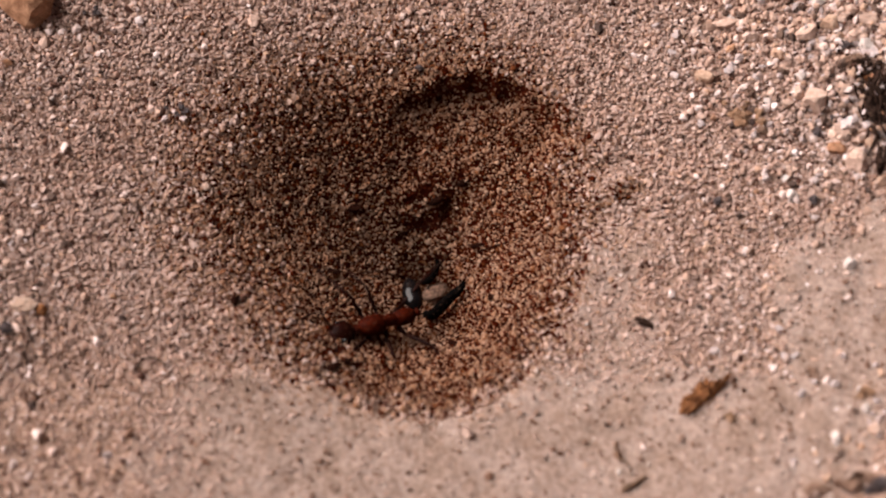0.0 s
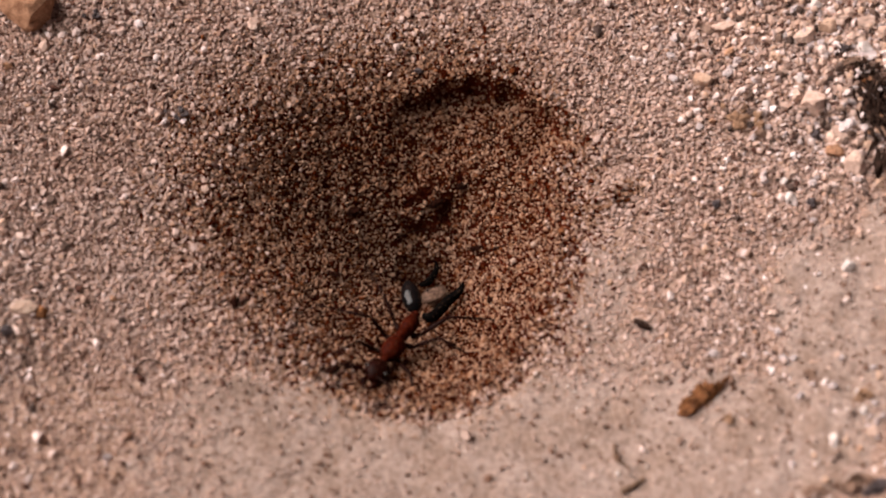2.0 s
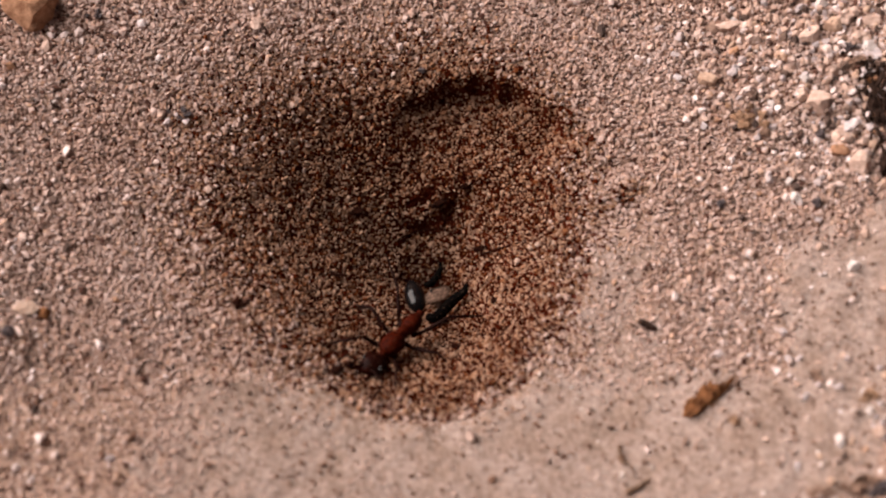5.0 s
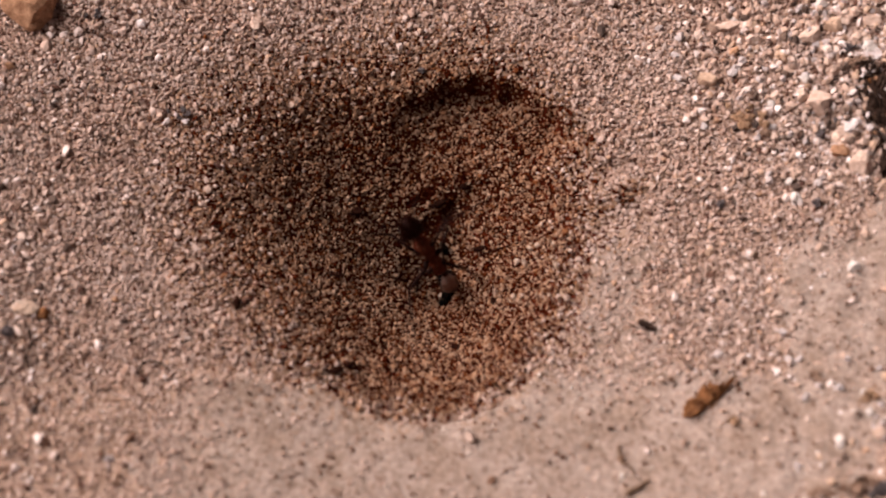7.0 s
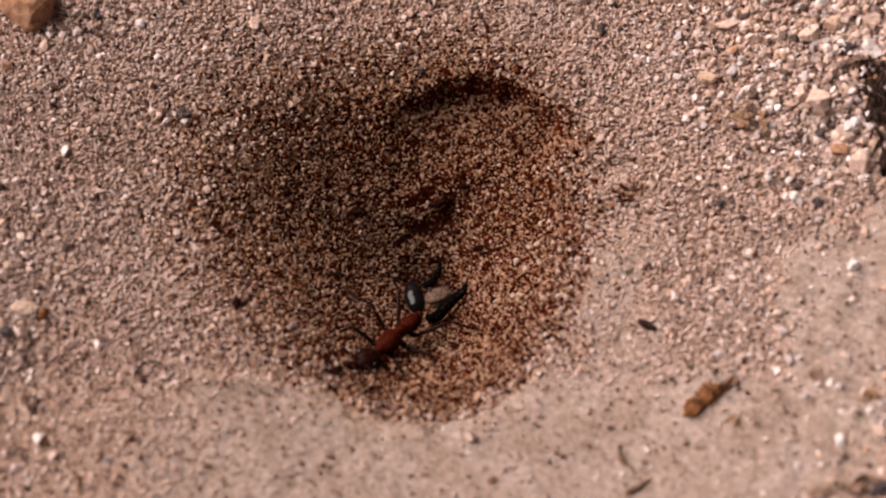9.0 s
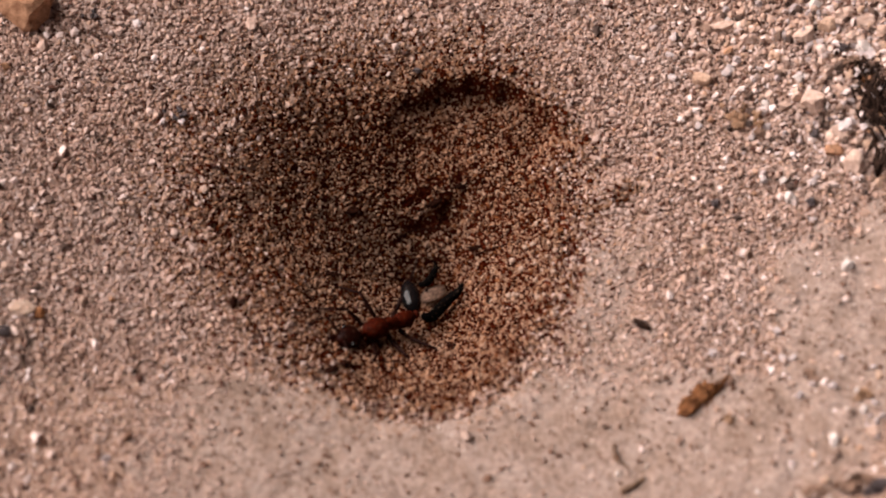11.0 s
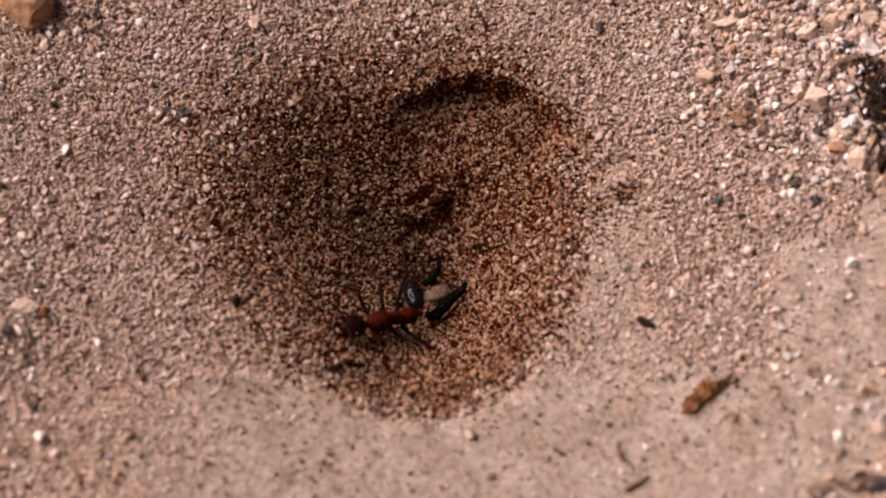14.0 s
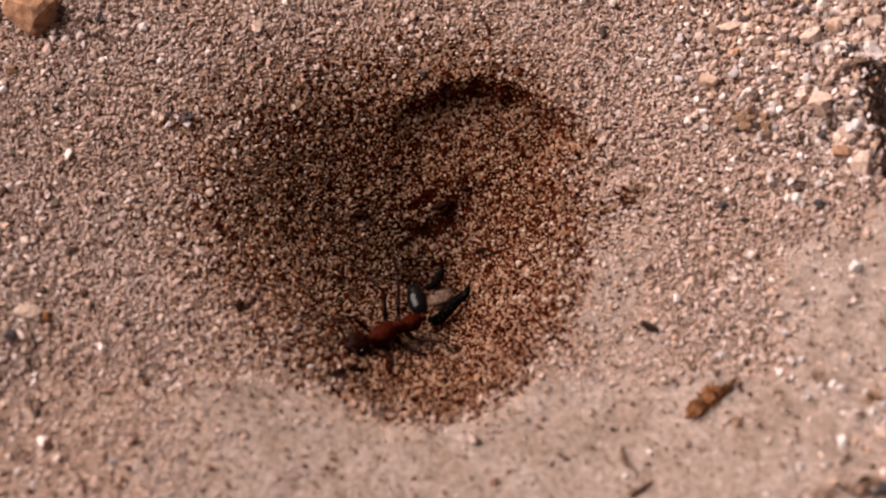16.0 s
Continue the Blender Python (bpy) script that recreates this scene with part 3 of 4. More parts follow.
pebble("pebble", 33.73, 15.06, (1.27, 1.10, 0.84), PINK, "pale rough pebble among coarse grains", "pebble", (0, 0, 0), 0.6, 31.14, 3, 0.35, 3)
pebble("pebble", 28.01, 14.13, (1.10, 0.93, 0.68), TAN, "small tan rough pebble on the sand", "pebble", (0, 0, 0), 0.6, 32.51, 3, 0.35, 3)
pebble("pebble", 31.56, 12.47, (1.10, 1.01, 0.76), PINK, "small pale rough pebble by the wood", "pebble", (0, 0, 0), 0.6, 33.88, 3, 0.35, 3)
pebble("pebble", 26.00, 15.58, (1.10, 0.84, 0.68), PINK, "small pinkish rough pebble on sand", "pebble", (0, 0, 0), 0.6, 35.25, 3, 0.35, 3)
pebble("pebble", 34.48, 8.60, (0.93, 0.84, 0.68), TAN, "small tan pebble caught between wood crumbs", "pebble", (0, 0, 0), 0.5, 36.62, 3, 0.35, 3)
pebble("pebble", 34.35, 11.50, (0.84, 0.76, 0.59), RUST, "small brown pebble between wood crumbs", "pebble", (0, 0, 0), 0.5, 37.99, 3, 0.35, 3)
pebble("wood_fragment", 33.42, 13.02, (1.27, 0.84, 0.76), UMBER, "small brown crumb of decayed wood", "wood", (0, 0, 0), 1.2, 42.10, 4, 0.35, 0)
pebble("wood_fragment", 34.89, 4.95, (0.93, 1.86, 0.76), BARK, "ragged dark splinter of decayed wood", "wood", (0, 0, -10), 1.3, 43.47, 4, 0.45, 0)
pebble("pebble", 34.65, 9.96, (0.68, 0.59, 0.51), PALE, "small pale grain lodged on decayed wood", "pebble", (0, 0, 0), 0.5, 44.84, 3, -0.6, 4)
pebble("pebble", 34.86, 7.11, (0.76, 0.59, 0.51), TAN, "small tan grain lodged on decayed wood", "pebble", (0, 0, 0), 0.5, 46.21, 3, -0.6, 4)
pebble("pebble", 34.60, 13.57, (1.86, 1.10, 0.76), PALE, "pale lilac-grey pebble beside the dark wood", "pebble", (0, 0, 0), 0.7, 47.58, 3, 0.35, 5)
pebble("pebble", 32.64, 7.96, (1.69, 1.43, 0.84), PALE, "greyish flat pebble beside the dark wood", "pebble", (0, 0, 0), 0.6, 48.95, 3, 0.45, 5)
pebble("stone_chip", 20.55, -13.55, (2.7, 1.15, 0.9), RUST, "flat rusty-orange stone chip half sunk in dusty sand", "stone chip", (0, -14, 38), 2.1, 50.32, 4, 0.68, 3)
pebble("stone_chip", 22.51, -14.57, (0.9, 0.8, 0.5), OCHRE, "small brown fragment beside the larger chip", "stone chip", (0, 0, 0), 1.4, 51.69, 3, 0.55, 5)
pebble("stone_chip", 28.36, -11.63, (0.93, 1.52, 0.68), UMBER, "brown stone splinter stuck in the sand", "stone chip", (0, 0, 0), 0.8, 53.06, 3, 0.5, 3)
pebble("pebble", 31.91, -13.29, (1.5, 1.2, 0.93), OCHRE, "dull brown rough pebble on coarse sand", "pebble", (0, 0, 30), 1.5, 54.43, 4, 0.5, 5)
pebble("pebble", 30.88, -19.66, (2.2, 1.4, 1.1), UMBER, "dull brown ragged pebble on coarse sand", "pebble", (0, 0, 20), 1.5, 55.80, 4, 0.5, 5)
pebble("soil_crumb", 27.87, -20.37, (1.69, 1.01, 0.68), UMBER, "brown crumb of soil among coarse grains", "soil crumb", (0, 0, 0), 0.9, 57.17, 3, 0.5, 0)
pebble("pebble", 31.90, -20.08, (1.43, 1.69, 1.10), BLACK, "black rough pebble on coarse sand", "pebble", (0, 0, 0), 1.2, 58.54, 4, 0.35, 5)
pebble("seed_husk", 16.72, -7.18, (1.5, 0.62, 0.42), BARK, "flat dark seed husk lying on pale sand", "seed husk", (0, 0, -28), 0.3, 59.91, 3, 0.12, 0)
for _k in range(9):
    _d = _rnd.uniform(0.28, 0.55)
    pebble("mineral_crumb", -18.5 + _rnd.gauss(0, 0.45), 10.3 + _rnd.gauss(0, 0.32), (_d * 1.2, _d, _d * 0.8), BLACK if _k % 3 else PALE, "dark mineral crumb in the sand" if _k % 3 else "pale grey mineral crumb in the sand", "mineral", (0, 0, 40 * _k), 0.8, 61.3 + _k, 2, 0.15, 4)
for _k in range(6):
    _d = _rnd.uniform(0.28, 0.5)
    pebble("mineral_crumb", -25.4 + _rnd.gauss(0, 0.6), 18.6 + _rnd.gauss(0, 0.3), (_d * 1.2, _d, _d * 0.8), BLACK, "dark mineral crumb in the sand", "mineral", (0, 0, 40 * _k), 0.8, 71.3 + _k, 2, 0.15, 4)
pebble("mineral_crumb", -12.79, 18.07, (0.93, 1.10, 0.59), PINK, "pale grey mineral crumb in the sand", "mineral", (0, 0, 0), 0.5, 64.02, 3, 0.35, 4)
pebble("soil_crumb", -13.30, -5.21, (0.55, 0.93, 0.51), CRUMB, "small dark brown soil crumb on the slope", "soil crumb", (0, 0, 0), 0.5, 65.39, 3, 0.35, 0)
pebble("clod", -28.44, -6.12, (1.94, 1.27, 0.76), CRUST, "tan lump of caked sand with a shaded side", "clod", (0, 0, 0), 0.4, 66.76, 3, 0.35, 3)
pebble("soil_crumb", -27.21, -6.40, (0.93, 0.84, 0.68), RUST, "small brown soil crumb against a tan lump", "soil crumb", (0, 0, 0), 0.4, 68.13, 3, 0.35, 0)
pebble("pebble", -29.60, -7.95, (1.01, 0.93, 0.76), BLACK, "small black pebble on the sand", "pebble", (0, 0, 0), 0.35, 69.50, 3, 0.35, 3)
pebble("soil_crumb", -5.87, -10.21, (1.10, 0.51, 0.38), CRUMB, "dark crumb below the far-flung sand", "soil crumb", (0, 0, 20), 0.5, 70.87, 3, 0.35, 0)
pebble("soil_crumb", -5.09, -9.68, (1.10, 0.46, 0.38), CRUMB, "dark sliver of soil on the pit wall", "soil crumb", (0, 0, 25), 0.5, 72.24, 3, 0.35, 0)
pebble("soil_crumb", 2.96, -7.09, (1.01, 0.46, 0.34), CRUMB, "thin dark sliver on the pit wall", "soil crumb", (0, 0, -22), 0.4, 73.61, 3, 0.35, 0)
pebble("soil_crumb", 4.95, 2.15, (1.5, 0.42, 0.30), CRUMB, "dark flake on the pit wall", "soil crumb", (0, 0, 12), 0.5, 74.98, 3, 0.35, 0)
pebble("soil_crumb", -5.13, 4.72, (1.27, 0.59, 0.42), CRUMB, "dark crumb on the pit wall", "soil crumb", (0, 0, 10), 0.5, 76.35, 3, 0.35, 0)
pebble("soil_crumb", 0.23, 14.51, (0.68, 0.59, 0.51), BLACK, "black grain by the pit's rim", "mineral", (0, 0, 0), 0.35, 77.72, 3, 0.35, 3)
# two slivers added here stand for shade along the slide's edge
pebble("soil_crumb", 1.69, 5.86, (1.43, 0.59, 0.51), CRUMB, "dark sliver added for shade at the edge of slid sand", "soil crumb", (0, 0, 25), 0.5, 79.09, 3, 0.35, 0)
pebble("soil_crumb", 3.73, 6.81, (1.27, 0.42, 0.34), CRUMB, "thin dark sliver added for shade along the edge of slid sand", "soil crumb", (0, 0, 30), 0.5, 80.46, 3, 0.35, 0)
pebble("soil_crumb", -6.46, -1.21, (1.43, 0.38, 0.30), CRUMB, "thin dark sliver on the pit wall", "soil crumb", (0, 0, 0), 0.4, 81.83, 3, 0.35, 0)
pebble("soil_crumb", 5.88, -3.12, (0.68, 0.51, 0.38), CRUMB, "tiny dark crumb near the pit's bottom", "soil crumb", (0, 0, 0), 0.4, 83.20, 3, 0.35, 0)
pebble("soil_crumb", 29.70, 2.01, (0.84, 0.76, 0.59), BLACK, "dark mineral grain among pale ones", "mineral", (0, 0, 0), 0.35, 84.57, 3, 0.35, 3)
pebble("pebble", 22.70, 2.38, (0.76, 0.68, 0.51), BLACK, "dark pebble on the open slope", "pebble", (0, 0, 0), 0.7, 85.94, 3, 0.35, 5)
pebble("pebble", 26.38, 7.75, (1.10, 0.93, 0.76), UMBER, "small brown pebble by a caked lump", "pebble", (0, 0, 0), 0.35, 87.31, 3, 0.35, 3)
stem("dry_stem", [(14.27, -16.54, 0.25), (14.36, -17.54, 0.4), (15.05, -18.03, 0.3), (15.35, -18.73, 0.1)], 0.110, STRAW, "short curved dry stem lying on the sand", "twig", 0.5)
stem("dry_stem", [(14.61, -19.83, 0.1), (15.39, -19.48, 0.2), (16.29, -18.86, 0.1)], 0.253, STRAW, "thick brown dry stem lying on the sand", "twig", 0.5)
stem("rootlet", [(-28.01, -7.81, 0.3), (-27.74, -8.9, 0.35), (-27.98, -9.83, 0.3), (-27.74, -10.79, 0.1)], 0.106, BARK, "thin dark rootlet on the sand", "twig", 0.5)
stem("rootlet", [(-20.12, -10.94, 0.2), (-19.52, -9.99, 0.35), (-18.43, -10.18, 0.3), (-17.71, -10.73, 0.1)], 0.084, BARK, "thin curved dark rootlet on the sand", "twig", 0.5)
# strand added in place of a dark streak on the wall
stem("rootlet", [(-1.71, 3.33, 0.1), (0.09, 4.18, 0.25), (1.92, 4.14, 0.25), (3.05, 3.73, 0.1)], 0.075, CRUMB, "thin brown strand standing for a dark streak on the pit wall", "twig", 0.5)
stem("rootlet", [(4.85, 1.67, 0.1), (6.38, 1.55, 0.2), (8.31, 1.34, 0.1)], 0.07, CRUMB, "thin dark rootlet lying on the pit wall", "twig", 0.5)


def rotten_wood(x, y, along, span, width, count, seed, label):
    """A crumbling piece of wood: ragged fibres, side by side and over one another, on a rough core."""
    rnd = random.Random(seed)
    base = Vector(rest(x, y))
    bm = bmesh.new()
    blob(bm, (0, 0, -0.25), (span * 0.40, width * 0.34, 0.5), (0, 0, along), 4, 1.3, seed)
    wood = part("wood_fragment", bm, BARK)
    wood.location = base * MM
    turn = Matrix.Rotation(radians(along), 3, "Z")
    for _ in range(count):
        v = rnd.uniform(-0.5, 0.5)
        c = rnd.uniform(-0.32, 0.32) * span
        half = span * rnd.uniform(0.06, 0.20) * (1.15 - abs(v))
        lift = 0.45 * (1 - (2 * v) ** 2) + rnd.uniform(-0.25, 0.75)
        skew = rnd.uniform(-0.7, 0.7) * half
        pts = [turn @ Vector((c + k * half, v * width + k * skew + rnd.uniform(-0.12, 0.12), lift - 0.25 * abs(k) + rnd.uniform(-0.12, 0.12))) for k in (-1, -0.5, 0, 0.5, 1)]
        for p in pts:
            g = float(height(base.x + p.x, base.y + p.y)) - base.z
            p.z = max(p.z + g, g - 0.1)
        thick = rnd.uniform(0.06, 0.20)
        bm = bmesh.new()
        tube(bm, pts, [thick * q * rnd.uniform(0.8, 1.2) for q in (0.45, 0.9, 1.0, 0.85, 0.3)], 6)
        part("fibre", bm, BARK, wood)
    return tagged(wood, label, "wood", "wood crumbs among the pebbles")


rotten_wood(34.7, 9.0, 100, 7.6, 2.5, 62, 5, "long dark decayed piece of wood among pebbles")
rotten_wood(34.3, 12.2, 60, 2.0, 1.2, 22, 9, "dark crumbling piece of wood in coarse sand")


for _k in range(18):
    _d, _v = _rnd.uniform(0.3, 0.62), _rnd.uniform(-4.2, 4.6)
    pebble("pebble", 34.6 - 0.18 * _v + _rnd.uniform(-1.1, 0.9), 8.7 + _v, (_d * 1.2, _d, _d * 0.8), (PALE, TAN, PALE, ORANGE)[_k % 4], ("small lilac-grey grain lodged in decayed wood", "small tan grain lodged in decayed wood", "small lilac-grey grain lodged in decayed wood", "small orange grain lodged in decayed wood")[_k % 4], "pebble", (0, 0, 40 * _k), 0.7, 91.3 + _k, 2, 0.5 - 0.50 / (_d * 0.8), 4)


# ---- the ant: its origin is the waist, its head lies along +x ----
FORE = 1.5  # length of the fore body against the abdomen


def grown(bm, along=1.22, across=1.22):
    bmesh.ops.scale(bm, vec=(along, across, across), verts=bm.verts)
    return bm


def build_ant():
    ant = new("ant")
    ant.empty_display_size = MM
    tagged(ant, "red-brown ant with a glossy black abdomen, seized by the antlion", "ant")
    bm = bmesh.new()
    blob(bm, (0.80, 0, 0.02), (0.72, 0.46, 0.48), (0, 8, 0), 3, 0.10, 2.0)
    blob(bm, (1.65, 0, 0.08), (0.78, 0.36, 0.38), (0, -6, 0), 3, 0.08, 5.0)
    blob(bm, (2.52, 0, 0.06), (0.80, 0.60, 0.54), (0, 4, 0), 3, 0.10, 7.0)
    tube(bm, [(3.0, 0, 0.05), (3.3, 0, 0.04), (3.6, 0, 0.06)], [0.28, 0.17, 0.22], 10)
    bm.normal_update()
    for f in bm.faces:
        f.material_index = 1 if f.normal.z < -0.2 else 0
    thorax = part("thorax", grown(bm, FORE, 1.4), RED_SHELL, ant, "red-brown three-lobed thorax")
    thorax.data.materials.append(THORAX_UNDERSIDE)
    bm = bmesh.new()
    tube(bm, [(-0.25, 0, 0.02), (-0.05, 0, 0.04), (0.25, 0, 0.0), (0.5, 0, 0)], [0.16, 0.15, 0.13, 0.24], 10)
    blob(bm, (0.08, 0, 0.2), (0.15, 0.24, 0.26), (0, 0, 0), 2)
    part("waist", grown(bm, 1.2, 1.4), RED_SHELL, ant)
    # head with eyes, jaws and feelers
    bm = bmesh.new()
    made = blob(bm, (0, 0, 0), (0.86, 0.76, 0.56), (0, 0, 0), 3)
    for v in made:
        v.co.y *= 1.0 - 0.22 * (v.co.x / 0.86)
        v.co.z *= 1.0 - 0.15 * (v.co.x / 0.86)
    head = part("head", grown(bm), HEAD_SHELL, ant, "dark red-brown rounded head")
    head.location = Vector((4.25, 0, 0.06)) * MM * FORE
    for s in (1, -1):
        bm = bmesh.new()
        blob(bm, (0.05, 0.60 * s, 0.24), (0.20, 0.12, 0.17), (0, 0, 12 * s), 2)
        part("eye", grown(bm), EYE, head)
        bm = bmesh.new()
        tube(bm, curve_points([(0.66, 0.34 * s, -0.12), (0.98, 0.36 * s, -0.14), (1.25, 0.20 * s, -0.14), (1.36, 0.02 * s, -0.13)], 8), [0.16, 0.17, 0.16, 0.15, 0.12, 0.09, 0.06, 0.03], 8)
        part("mandible", grown(bm), HEAD_SHELL, head)
        bm = bmesh.new()
        tube(bm, curve_points([(0.55, 0.25 * s, 0.25), (0.75, 0.75 * s, 0.50), (0.95, 1.35 * s, 0.62)], 7), [0.09, 0.07, 0.06, 0.06, 0.06, 0.065, 0.07], 7)
        tube(bm, curve_points([(0.95, 1.35 * s, 0.62), (1.45, 1.55 * s, 0.45), (2.05, 1.50 * s, 0.15), (2.50, 1.30 * s, -0.05)], 11), [0.06, 0.055, 0.055, 0.06, 0.06, 0.065, 0.07, 0.07, 0.07, 0.06, 0.03], 7)
        part("antenna", grown(bm), LEG_SHELL, head)
    # abdomen, hinged at the waist, with its overlapping plates
    bm = bmesh.new()
    prof = [(-0.12, 0.10), (-0.28, 0.30), (-0.55, 0.58), (-0.90, 0.74), (-0.93, 0.715), (-1.35, 0.80), (-1.70, 0.76), (-1.73, 0.735), (-2.05, 0.64), (-2.30, 0.50), (-2.32, 0.47), (-2.52, 0.30), (-2.68, 0.10)]
    rings = []
    for px, pr in prof:
        rings.append([bm.verts.new((px * 1.14, math.cos(a) * pr, math.sin(a) * pr * 0.95 + 0.06)) for a in (2 * math.pi * j / 28 for j in range(28))])
    for a, b in zip(rings, rings[1:]):
        for j in range(28):
            bm.faces.new((a[j], b[j], b[(j + 1) % 28], a[(j + 1) % 28]))
    bm.faces.new(rings[0])
    bm.faces.new(rings[-1][::-1])
    bm.normal_update()
    bmesh.ops.recalc_face_normals(bm, faces=bm.faces)
    for f in bm.faces:
        f.material_index = 1 if f.normal.z < -0.35 else 0
    abdomen = part("abdomen", bm, GASTER_SHELL, ant, "glossy black abdomen with a paler underside")
    abdomen.data.materials.append(BELLY_SHELL)
    # six long legs, each hinged at its hip
    legs = []
    for s in (1, -1):
        for k, (hx, fwd) in enumerate(((2.65, 0.75), (1.85, -0.05), (1.15, -0.75))):
            long = (0.9, 1.0, 1.2)[k]
            bm = bmesh.new()
            d = Vector((fwd, 1.0 * s, 0)).normalized()
            pts = [Vector((0, 0, 0)), d * 0.45 * long + Vector((0, 0, -0.05)), d * 1.75 * long + Vector((0, 0, 0.75)), d * 3.1 * long + Vector((fwd * 0.3, 0, -0.05)), d * 4.3 * long + Vector((fwd * 0.5, 0, -0.75))]
            tube(bm, [pts[0], pts[0].lerp(pts[1], 0.5), pts[1]], [0.15, 0.143, 0.0975], 8)
            tube(bm, [pts[1], pts[1].lerp(pts[2], 0.35), pts[1].lerp(pts[2], 0.8), pts[2]], [0.09, 0.12, 0.09, 0.075], 8)
            tube(bm, [pts[2], pts[2].lerp(pts[3], 0.5), pts[3]], [0.0675, 0.0788, 0.0562], 7)
            tube(bm, [pts[3], pts[3].lerp(pts[4], 0.5), pts[4], pts[4] + Vector((0.1 * fwd, 0.08 * s, -0.1))], [0.0525, 0.045, 0.0413, 0.0225], 6)
            leg = part("leg", grown(bm, 1.45, 1.45), LEG_SHELL, ant)
            leg.location = Vector((hx, 0.32 * s, -0.22)) * MM * FORE
            legs.append(leg)
    return ant, abdomen, legs


# ---- the antlion: only its head and jaws show, its body is in the sand ----
def build_antlion():
    lion = new("antlion")
    lion.empty_display_size = MM
    lion.location = LION * MM
    tagged(lion, "sand-coloured antlion with black sickle jaws, buried at the pit's bottom", "antlion")
    bm = bmesh.new()
    blob(bm, (0, 0, 0), (1.02, 0.74, 0.36), (-8, 5, 35), 3, 0.30, 4.0)
    head = part("head", bm, LION_SKIN, lion, "flat sand-coloured head")
    bm = bmesh.new()
    blob(bm, (-0.8, -0.8, -1.75), (1.3, 1.4, 0.8), (10, 0, 20), 3, 0.18, 8.0)
    part("body", bm, LION_SKIN, lion, "sand-coloured body sunk in the sand")
    for x, y, z in ((-0.55, 0.25, 0.24), (-0.35, -0.40, 0.22)):
        bm = bmesh.new()
        blob(bm, (x, y, z), (0.11, 0.11, 0.09), (0, 0, 0), 2)
        part("eye", bm, EYE, head)
    jaws = []
    for pts, thick in (JAW_A, JAW_B):
        bm = bmesh.new()
        base = Vector(pts[0]) - LION
        run = curve_points([Vector(p) - LION - base for p in pts], 16)
        tube(bm, run, [thick * (0.75 + 0.55 * math.sin(min(1.0, i / 6) * math.pi / 2)) * (1 - (i / 15.6) ** 3) + 0.03 for i in range(16)], 10)
        for i in (6, 9, 11):
            tip = run[i] + (Vector((0.2, 1.0, 0.35)) if thick > 0.3 else Vector((1.0, 0.1, 0.2))) * 0.42
            tube(bm, [run[i], run[i].lerp(tip, 0.6), tip], [0.13, 0.07, 0.01], 6)
        jaw = part("jaw", bm, JAW_SHELL, lion, "curved black toothed jaw")
        jaw.location = base * MM
        jaws.append(jaw)
    for k in range(7):
        bm = bmesh.new()
        a = k / 7 * 3.2 - 0.4
        p = Vector((0.75 * math.cos(a), 0.8 * math.sin(a), 0.05))
        q = p + Vector((math.cos(a) * 0.45, math.sin(a) * 0.45, 0.45))
        tube(bm, [p, p.lerp(q, 0.5) + Vector((0, 0, 0.06)), q], [0.03, 0.022, 0.008], 5)
        part("bristle", bm, STRAW, head)
    return lion, jaws


LION = Vector((1.46, -0.94, -9.83))
JAW_A = ([(0.68, -3.57, -7.76), (1.39, -3.75, -7.26), (2.59, -2.18, -7.95), (3.53, -1.41, -7.70), (3.75, -0.76, -7.64)], 0.34)
JAW_B = ([(0.33, -0.17, -9.70), (0.92, -0.05, -9.51), (1.37, 0.46, -9.32), (1.65, 1.06, -9.11), (1.56, 1.55, -8.85)], 0.24)
ant, abdomen, legs = build_ant()
lion, jaws = build_antlion()


# ---- grains of sand that are flung out with each heave ----
def build_tossed():
    made = []
    for k, (t, r, high, low) in enumerate(TOSSED):
        bm = bmesh.new()
        blob(bm, (0, 0, 0), (r, r * 0.8, r * 0.75), (0, 0, 0), 1, 0.5, k * 1.7)
        ob = tagged(part("tossed_sand_grain", bm, CRUST), "pale sand grain tossed up by the antlion", "sand grain", "tossed grains")
        start = (LION.x + 0.3, LION.y + 0.4, LION.z - 1.2)
        low = (low[0], low[1], float(height(low[0], low[1])) + 0.15)
        rows = [(0.0, start), (t - 0.1, start), (t + 0.03, high), (t + 0.28, low), (16.0, low)]
        made.append((ob, [(s, pose(p[0] * MM, p[1] * MM, p[2] * MM, 0, 0, 40 * i)) for i, (s, p) in enumerate(rows)]))
    return made


